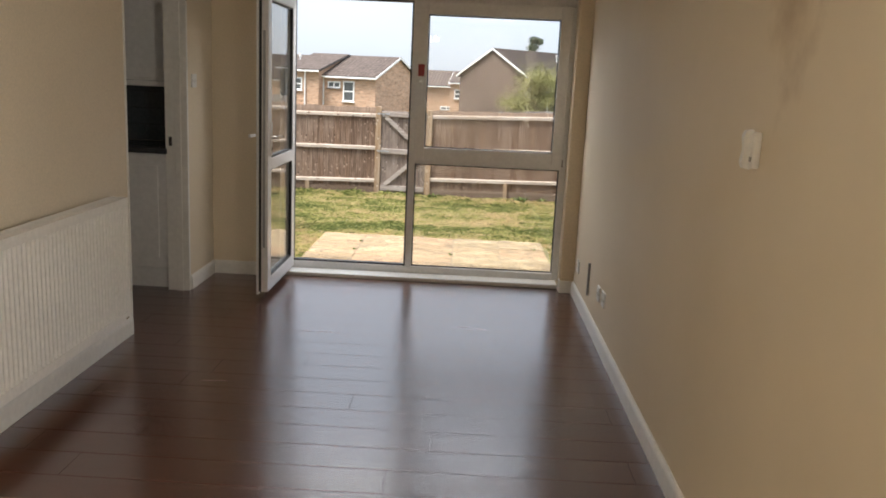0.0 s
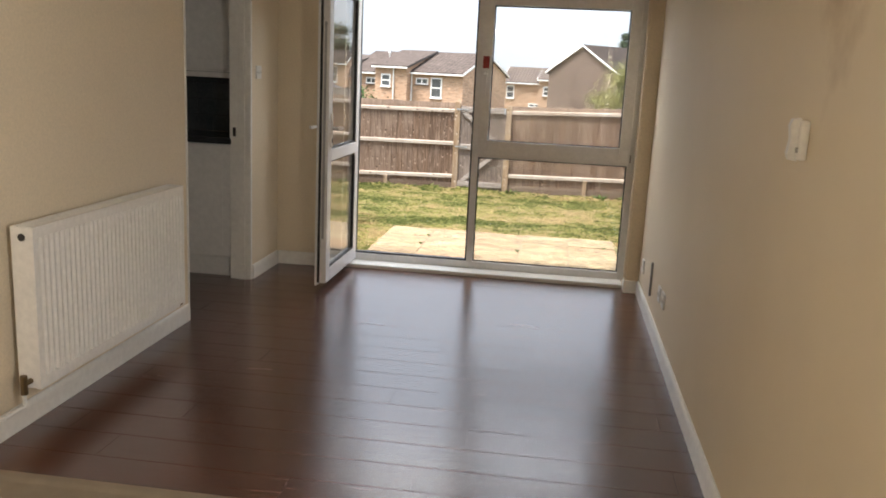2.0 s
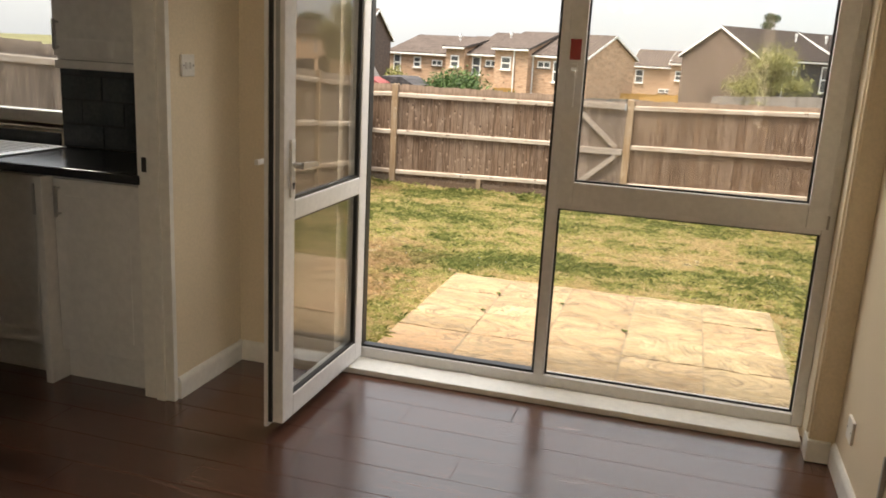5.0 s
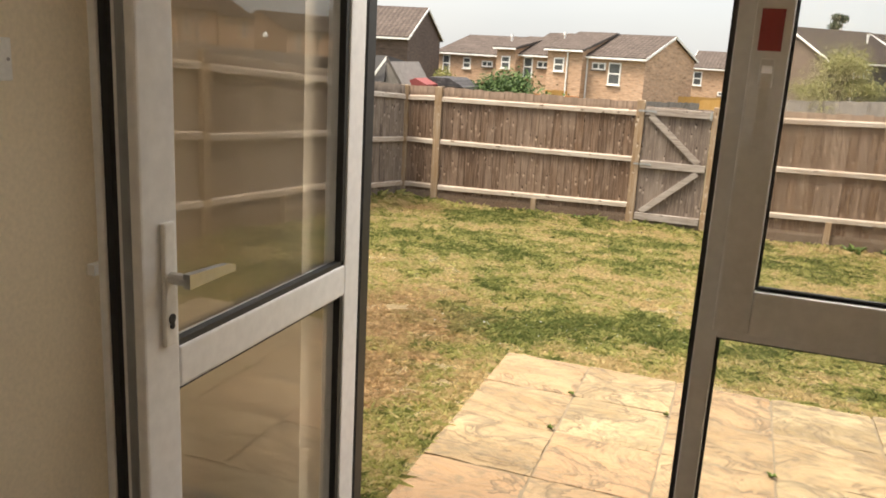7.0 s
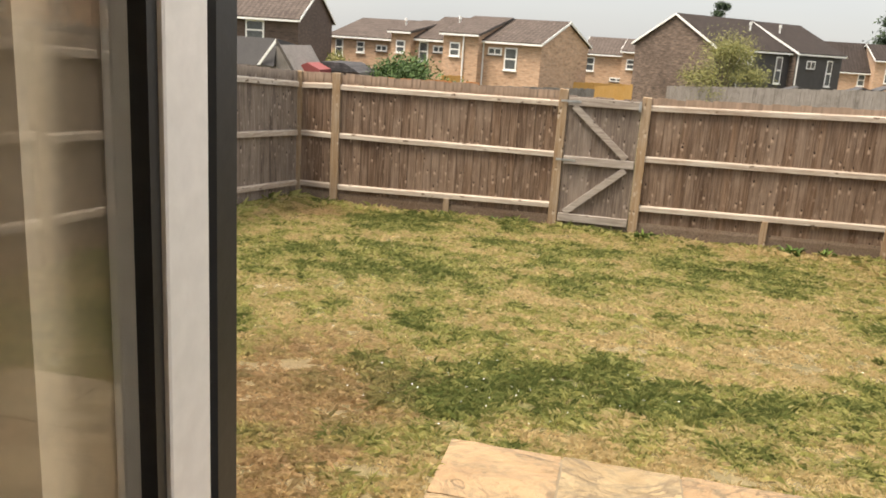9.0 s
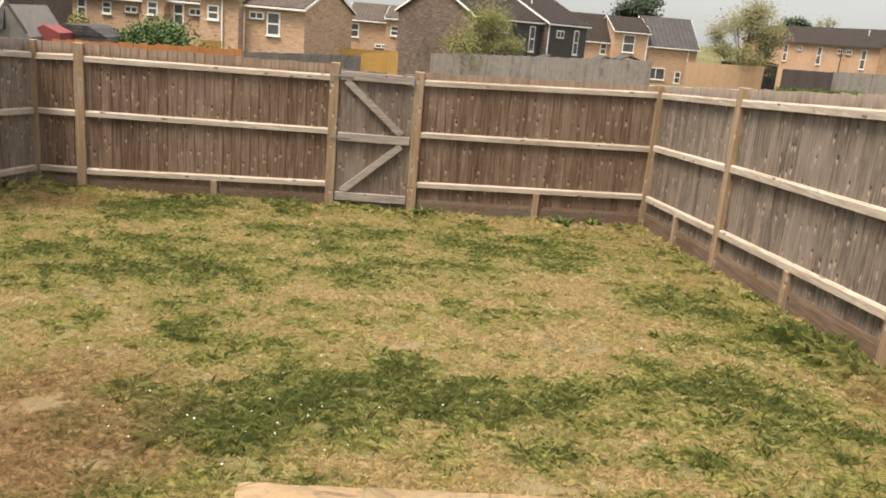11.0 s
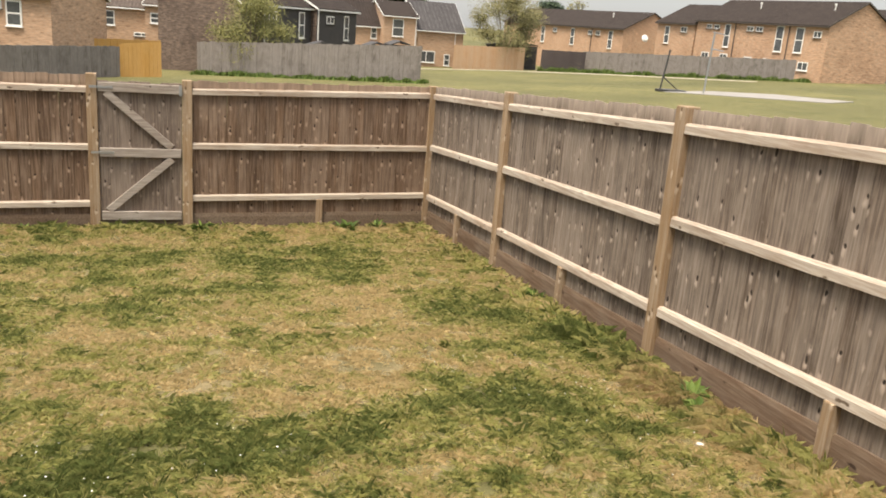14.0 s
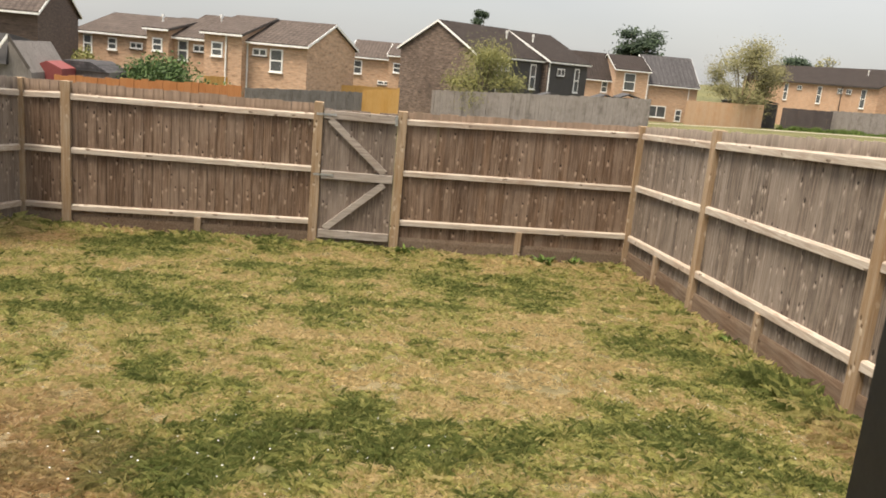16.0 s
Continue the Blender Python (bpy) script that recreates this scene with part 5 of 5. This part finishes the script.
house("orange brick house with a grey slate roof", (27.0, 92.4), 0, 5.8, 8.4, -3.2, 0.75, 3.0, M_BRICKO, M_ROOFG, M_FASCIA, [(0.4, 2.35, 2.1, 1.3), (3.6, 2.6, 0.7, 1.3)], pipes=(0.1, 4.8))
house("orange brick house with a dark corrugated tiled roof", (17.2, 93.4), 0, 6.0, 8.4, -3.2, 0.7, 2.8, M_BRICKO, M_ROOFD, M_FASCIA, [(4.9, 0.2, 0.7, 1.2)])
house("orange brick house with a dark corrugated tiled roof", (23.2, 92.0), 0, 3.8, 8.4, -3.2, 1.95, 1.5, M_BRICKO, M_ROOFD, M_FASCIA, [(1.0, 0.3, 1.3, 1.9)], pipes=(3.7,))
LE = "buff brick terraced house with a brown tiled roof"
EW = [(1.5, 0.35, 0.8, 0.45), (2.6, 0.35, 0.8, 0.45), (4.2, 0.25, 0.8, 2.3), (7.2, 0.35, 0.9, 0.5), (8.4, 0.35, 0.9, 0.5), (11.0, 0.2, 0.95, 2.4), (13.4, 0.25, 0.95, 2.3), (15.4, 0.5, 0.9, 0.6),
      (1.3, 3.2, 1.1, 0.8), (4.0, 3.2, 1.1, 0.8), (7.4, 3.3, 1.0, 0.8), (9.9, 3.3, 1.0, 0.8), (12.0, 3.3, 1.0, 0.8), (14.2, 3.3, 1.2, 0.8)]
house(LE, (54.16, 78.3), -83, 17, 8.7, -0.95, 3.97, 2.25, M_BRICKB, M_ROOFD, M_DARKTRIM, EW, vents=(6.0, 15.0), pipes=(5.7, 12.6))
house(LE, (53.3, 84.6), -83, 6.2, 8.7, -1.3, 3.55, 2.1, M_BRICKB, M_ROOFD, M_DARKTRIM, [(1.4, 0.35, 0.8, 1.9), (4.0, 0.35, 1.0, 0.6)])
house(LE, (50.3, 122.8), -83, 30, 8.7, -2.6, 2.55, 2.1, M_BRICKB, M_ROOFD, M_DARKTRIM, [(27.0, 0.3, 0.9, 2.2), (22.5, 0.4, 1.0, 0.6), (24.2, 0.4, 1.0, 0.6), (18.5, 0.3, 0.9, 2.2), (14.0, 0.4, 1.0, 0.6), (11.0, 0.3, 0.9, 2.2), (6.0, 0.4, 1.0, 0.6)], vents=(24.0,), pipes=(23.4,))
house(LE, (68.6, 84), -83, 15, 8.7, -0.6, 4.35, 2.1, M_BRICKB, M_ROOFD, M_DARKTRIM, [(12.0, 0.3, 0.9, 2.2), (9.0, 0.4, 1.0, 0.6)])


# ---- fences in the distance ----
def far_fence(label, a, b, top, low, mat):
    """Distant board fence from a to b of (x, y), with given top heights, each board set slightly off its neighbour."""
    A, B = Vector(a), Vector(b)
    d = (B - A).normalized()
    k = max(2, int((B - A).length / 0.22))
    t = thing("boundary_fence", (*a, low), label, "fence", "distant boundary fences")
    bm = bmesh.new()
    o = Vector((d.y, -d.x))
    r = random.Random(int(abs(A.x * 13 + A.y * 7)))
    for i in range(k):
        p, q = A + (B - A) * (i / k), A + (B - A) * ((i + 0.97) / k)
        z = top[0] + (top[1] - top[0]) * i / k + r.uniform(-0.03, 0.03)
        off = o * r.uniform(0.0, 0.03)
        cs = [p + off, q + off, q + off - o * 0.04, p + off - o * 0.04]
        lo_ = [bm.verts.new((c_.x, c_.y, low - 1.5)) for c_ in cs]
        hi_ = [bm.verts.new((c_.x, c_.y, z)) for c_ in cs]
        bm.faces.new(hi_)
        for j in range(4):
            bm.faces.new((lo_[j], lo_[(j + 1) % 4], hi_[(j + 1) % 4], hi_[j]))
    bmesh.ops.recalc_face_normals(bm, faces=bm.faces)
    tagged(part("boarding", bm, mat, t), kind="stuff")
    for z in (-0.12, -0.9):
        part("rail", bar(bmesh.new(), (A.x, A.y, top[0] + z), (B.x, B.y, top[1] + z), 0.09, 0.05, (-o.x, -o.y, 0)), mat, t)


far_fence("silvered grey boundary fence below the gabled house", (1.85, 56.7), (14.4, 48.3), (-0.68, 0.25), -2.2, M_FARFENCE)
far_fence("yellow stained boundary fence", (-2.55, 50.4), (-0.36, 50.8), (-0.80, -0.62), -2.6, M_YELLOW)
far_fence("grey boundary fence behind the gate", (-8.4, 44.1), (-2.58, 50.2), (-0.93, -0.95), -2.6, M_FARFENCE)
far_fence("orange stained boundary fence", (-11.3, 27), (-5.41, 27), (-0.10, 0.083), -1.6, M_ORANGE)
far_fence("orange fence with a heavy top rail", (-11.9, 50), (-0.37, 58), (-0.79, -0.84), -2.8, M_YELLOW)
far_fence("new pinkish boundary fence", (29.2, 85), (37.6, 85.4), (-0.55, -0.35), -2.7, M_PINK)
far_fence("black painted boundary fence", (39.4, 85), (43.8, 83), (-0.40, -0.3), -2.4, M_BLACKF)
far_fence("silvered grey boundary fence of the terrace", (44, 84), (56.6, 63.2), (-0.25, 0.85), -1.8, M_FARFENCE)
far_fence("silvered grey boundary fence", (64.9, 62.4), (75, 62.8), (0.85, 0.95), -1.0, M_FARFENCE)


# ---- trees and shrubs ----
def tree(name, label, at, height, spread, leaf, count, mat, trunk, kind="round", seed=1, category="tree"):
    """Tapered trunk, limbs, and a crown of many small leaves in uneven clumps with gaps."""
    r = random.Random(seed)
    t = thing(name, at, label, category)
    b = Vector(at)
    tb = bmesh.new()
    if trunk:
        tube(tb, b - Vector((0, 0, 0.6)), b + Vector((0, 0, height * trunk)), height * 0.03, height * 0.018, 8)
    heads = []
    for i in range(34 if kind != "column" else 12):
        a = r.uniform(0, 6.28)
        h = height * (trunk + (1 - trunk) * r.uniform(0.05, 0.95))
        w = spread * r.uniform(0.25, 1.0)
        if kind == "pine":
            w *= 1.15 - 0.55 * (h / height)
        elif kind == "column":
            w *= 0.5
        else:
            w *= math.sin(math.pi * min(0.93, max(0.12, (h / height - trunk) / (1 - trunk) * 0.8 + 0.15)))
        c = b + Vector((math.cos(a) * w, math.sin(a) * w, h))
        heads.append((c, spread * r.uniform(0.10, 0.24)))
        if trunk:
            tube(tb, b + Vector((0, 0, height * trunk * r.uniform(0.7, 1.0))), c, height * 0.011, height * 0.004, 5)
    if trunk:
        part("trunk", tb, M_BARK, t)
    else:
        tb.free()
    vs, fs = [], []
    for i in range(count):
        c, w = r.choice(heads)
        q = c + Vector((r.gauss(0, w), r.gauss(0, w), r.gauss(0, w * (0.45 if kind == "pine" else 0.75))))
        if kind == "wispy" and r.random() < 0.12:
            q += Vector((r.gauss(0, 0.3), 0, abs(r.gauss(0, 0.4))))
        q.z = max(q.z, b.z + 0.05)
        e1 = Vector((r.gauss(0, 1), r.gauss(0, 1), r.gauss(0, 1))).normalized()
        e2 = e1.orthogonal().normalized()
        s = leaf * r.uniform(0.5, 1.2)
        k0 = len(vs)
        vs += [q - e1 * s, q + e2 * s * 0.5, q + e1 * s, q - e2 * s * 0.5]
        fs.append((k0, k0 + 1, k0 + 2, k0 + 3))
    me = mesh_of("crown", [tuple(q - b) for q in vs], fs, mat)
    cr = new("crown", me)
    cr.parent = t


tree("tree", "olive-leaved small tree before the brown gable", (5.25, 57.0, -2.6), 5.0, 2.7, 0.07, 17000, M_LEAF, 0.15, kind="wispy", seed=3)
tree("tree", "thin-leaved wispy tree beside the field", (36.6, 89, -2.4), 8.2, 4.3, 0.12, 20000, M_LEAFT, 0.12, kind="wispy", seed=5)
tree("pine_tree", "dark flat-topped pine behind the roofs", (33.5, 120, -4), 12.0, 3.6, 0.28, 9000, M_PINE, 0.55, kind="pine", seed=7)
tree("pine_tree", "dark leaning pine behind the far roofs", (57.3, 122, -3), 9.2, 3.2, 0.24, 8000, M_PINE, 0.5, kind="pine", seed=9)
tree("conifer", "narrow dark conifer behind the ridge", (6.95, 84, -2), 8.3, 0.95, 0.13, 7000, M_PINE, 0.3, kind="column", seed=11)
tree("shrub", "dense dark green shrub behind the fence", (-9.05, 31, -1.9), 2.6, 1.75, 0.075, 15000, M_LEAFD, 0.0, seed=13, category="shrub")
tree("shrub", "straggly light shrub by the terrace", (-16.6, 44, -1.6), 1.9, 0.9, 0.08, 1200, M_LEAF, 0.0, seed=15, category="shrub")
tree("shrub", "small yellow-green shrub by the sheds", (-13.6, 30.5, -0.9), 1.0, 0.6, 0.06, 700, M_WEED, 0.0, seed=17, category="shrub")
tree("tree", "pale distant tree above the terrace", (60, 118, 0), 6.5, 1.8, 0.2, 900, M_LEAFT, 0.3, seed=19)

# ---- sheds beyond the corner ----
shed = thing("garden_shed", (-12.9, 28, -1.6), "dark felt-roofed garden shed with white barge boards", "shed")
sb = bmesh.new()
prism(sb, [(-14.6, -1.9), (-12.0, -1.9), (-12.0, -0.1), (-12.6, 0.95), (-14.6, 0.95)][:3] + [(-12.6, 0.85), (-13.9, -0.1)], 27.0, 30.0)
part("wall", sb, M_FARFENCE, shed)
part("roof", prism(bmesh.new(), [(27.1, 1.05), (30.2, 0.7), (30.2, 0.0), (26.8, 0.1)], -17.0, -12.7, "x"), M_BLACKCLAD, shed)
part("bargeboard", prism(bmesh.new(), [(-13.2, 0.12), (-12.6, 0.92), (-12.6, 1.06), (-13.3, 0.12)], 26.75, 26.8), M_FASCIA, shed)
part("bargeboard", prism(bmesh.new(), [(-12.6, 0.92), (-12.0, 0.0), (-11.93, 0.05), (-12.6, 1.06)], 26.75, 26.8), M_DARKTRIM, shed)
canopy = thing("play_canopy", (-11.9, 28.5, -1.5), "faded red pitched canopy behind the fence", "canopy")
part("roof", prism(bmesh.new(), [(-12.35, 0.08), (-11.95, 0.27), (-11.45, 0.05), (-11.45, -0.6), (-12.35, -0.6)], 28.0, 29.2), M_CANOPY, canopy)
lean = thing("shed_roof", (-11.1, 29.5, -1.5), "low grey felt-roofed outbuilding", "shed")
part("roof", prism(bmesh.new(), [(-11.9, 0.30), (-11.0, 0.30), (-10.4, -0.02), (-11.9, -0.02)], 29.3, 31.5), M_ROOFG, lean)
part("wall", boxes((-11.9, 29.4, -2.2, -10.4, 31.4, -0.02)), M_FARFENCE, lean)

# ---- small things along the far fences ----
def far_shed(x0, x1, top, y):
    """A low dark felt roof of a shed that shows over its fence."""
    t = thing("garden_shed", ((x0 + x1) / 2, y, -2.6), "low dark felt-roofed shed behind the fence", "shed", "sheds behind the far fence")
    part("wall", boxes((x0 + 0.1, y + 0.1, -2.8, x1 - 0.1, y + 1.8, top - 0.3)), M_BLACKCLAD, t)
    part("roof", prism(bmesh.new(), [(x0, top - 0.32), ((x0 + x1) / 2, top - 0.04), (x1, top - 0.24), (x1, top - 0.16), ((x0 + x1) / 2, top + 0.05), (x0, top - 0.24)], y, y + 1.9), M_BLACKCLAD, t)


far_shed(9.07, 10.82, -0.20, 56.5)
far_shed(13.15, 14.6, 0.0, 57.0)
far_shed(14.77, 16.2, 0.18, 57.0)
far_shed(34.8, 37.6, -0.05, 88.5)
far_shed(37.9, 40.6, 0.05, 88.5)

dish = thing("satellite_dish", (52.4, 85.6, 1.64), "white satellite dish on the brick wall", "satellite dish")
bowl = bmesh.new()
bmesh.ops.create_cone(bowl, cap_ends=True, segments=18, radius1=0.42, radius2=0.25, depth=0.14, matrix=Matrix.Translation((52.3, 85.2, 1.64)) @ Matrix.Rotation(radians(75), 4, "X"))
part("bowl", bowl, M_FASCIA, dish)
part("bracket", tube(bmesh.new(), (52.3, 85.3, 1.6), (53.2, 85.9, 1.45), 0.03, n=8), M_IRON, dish)


def verge(a, b, count, size, seed, label):
    """Unmown grass in uneven tufts along the foot of a fence."""
    g = np.random.default_rng(seed)
    u = g.random(count)
    tuft = value_noise(u * 60, u * 0, seed)
    off = g.normal(0, 0.28, count)
    dx, dy = b[0] - a[0], b[1] - a[1]
    ln = math.hypot(dx, dy)
    x, y = a[0] + dx * u + off * dy / ln, a[1] + dy * u - off * dx / ln
    z = garden_z(x, y) - 0.02
    h, ang, w = size * (0.35 + 0.9 * tuft) * (0.6 + 0.6 * g.random(count)), g.random(count) * 6.283, 0.03 + 0.03 * g.random(count)
    p0 = np.stack([x - w * np.cos(ang), y - w * np.sin(ang), z], -1)
    p1 = np.stack([x + w * np.cos(ang), y + w * np.sin(ang), z], -1)
    tip = np.stack([x + 0.4 * h * np.sin(ang), y - 0.4 * h * np.cos(ang), z + h], -1)
    me = mesh_of("verge_grass", np.stack([p0, p1, tip], 1).reshape(-1, 3).tolist(), np.arange(3 * count).reshape(-1, 3).tolist(), M_WEED)
    tagged(new("verge_grass", me), label, "grass", "", "stuff")


verge((1.6, 56.2), (14.6, 47.7), 7000, 0.30, 21, "dark unmown grass along the far fence foot")
verge((39.0, 84.2), (56.2, 62.4), 9000, 0.45, 22, "dark unmown grass along the terrace fence")

# ---- ball court on the field ----
def stand(label, x, y, h, lean_x, mat, base):
    z = float(garden_z(x, y))
    t = thing("hoop_stand", (x, y, z), label, "basketball stand")
    part("pole", tube(bmesh.new(), (x, y, z - 0.05), (x + lean_x, y, z + h), 0.05, 0.05, 10), mat, t)
    if base:
        part("base", boxes((x - 0.1, y - 0.35, z, x + 1.6, y + 0.35, z + 0.16), bevel=0.03), mat, t)
        part("strut", tube(bmesh.new(), (x + 0.05, y, z + 0.9), (x + 1.2, y, z + 0.15), 0.035, n=8), mat, t)
    else:
        for d in (0.0, 0.9):
            part("arm", tube(bmesh.new(), (x, y, z + h - d), (x + 0.9, y, z + h - d - 0.1), 0.03, n=8), mat, t)


stand("black leaning hoop stand with a weighted base", 27.0, 42, 2.4, 0.35, M_IRON, True)
stand("grey galvanised hoop post on the court", 28.8, 40.3, 3.4, 0.15, M_GALV, False)


def flat_patch(name, pts, mat, label, cat):
    bm = bmesh.new()
    v = [bm.verts.new((x, y, float(garden_z(x, y)) + 0.03)) for x, y in pts]
    bm.faces.new(v)
    r = bmesh.ops.extrude_face_region(bm, geom=bm.faces[:])
    for q in r["geom"]:
        if isinstance(q, bmesh.types.BMVert):
            q.co.z -= 0.2
    bmesh.ops.recalc_face_normals(bm, faces=bm.faces)
    structure(name, bm, mat, label, cat)


flat_patch("court", [(27, 41.5), (30.5, 32.5), (33, 33.5), (33.5, 40), (31, 43)], M_TARMAC, "worn grey tarmac ball court", "court")
flat_patch("path", [(24, 83), (34, 83), (42, 76), (50, 62), (48.8, 61.5), (41, 74.6), (33.5, 81.5), (24, 81.6)], M_PATHS, "pale footpath across the field", "path")

# ---- laminate planks ----
ME_PLANK = bpy.data.meshes.new("plank")
pk = box(bmesh.new(), 0, 0.0008, -0.012, 1.2, 0.1887, 0.0, bevel=0.0012)
pk.to_mesh(ME_PLANK)
pk.free()
ME_PLANK.materials.append(M_PLANK)
PW, row = 0.1895, 0
y = -3.612
JOINT = {2: -0.045 + 1.2, 5: -0.045, 6: 0.305, 3: 0.345}
while y < -0.03:
    x = -3.85 + (row * 0.437) % 1.2
    if row in JOINT:
        x = JOINT[row] - 1.2 * 4
    x -= 1.2
    limit = min(PW, -0.03 - y)
    while x < XR:
        a, b = max(x, -3.8), min(x + 1.2, XR)
        if b - a > 0.02:
            piece("plank", ME_PLANK, floor, (a + 0.0006, y, 0.0), ((b - a - 0.0012) / 1.2, limit / PW, 1))
        x += 1.2
    y += PW
    row += 1
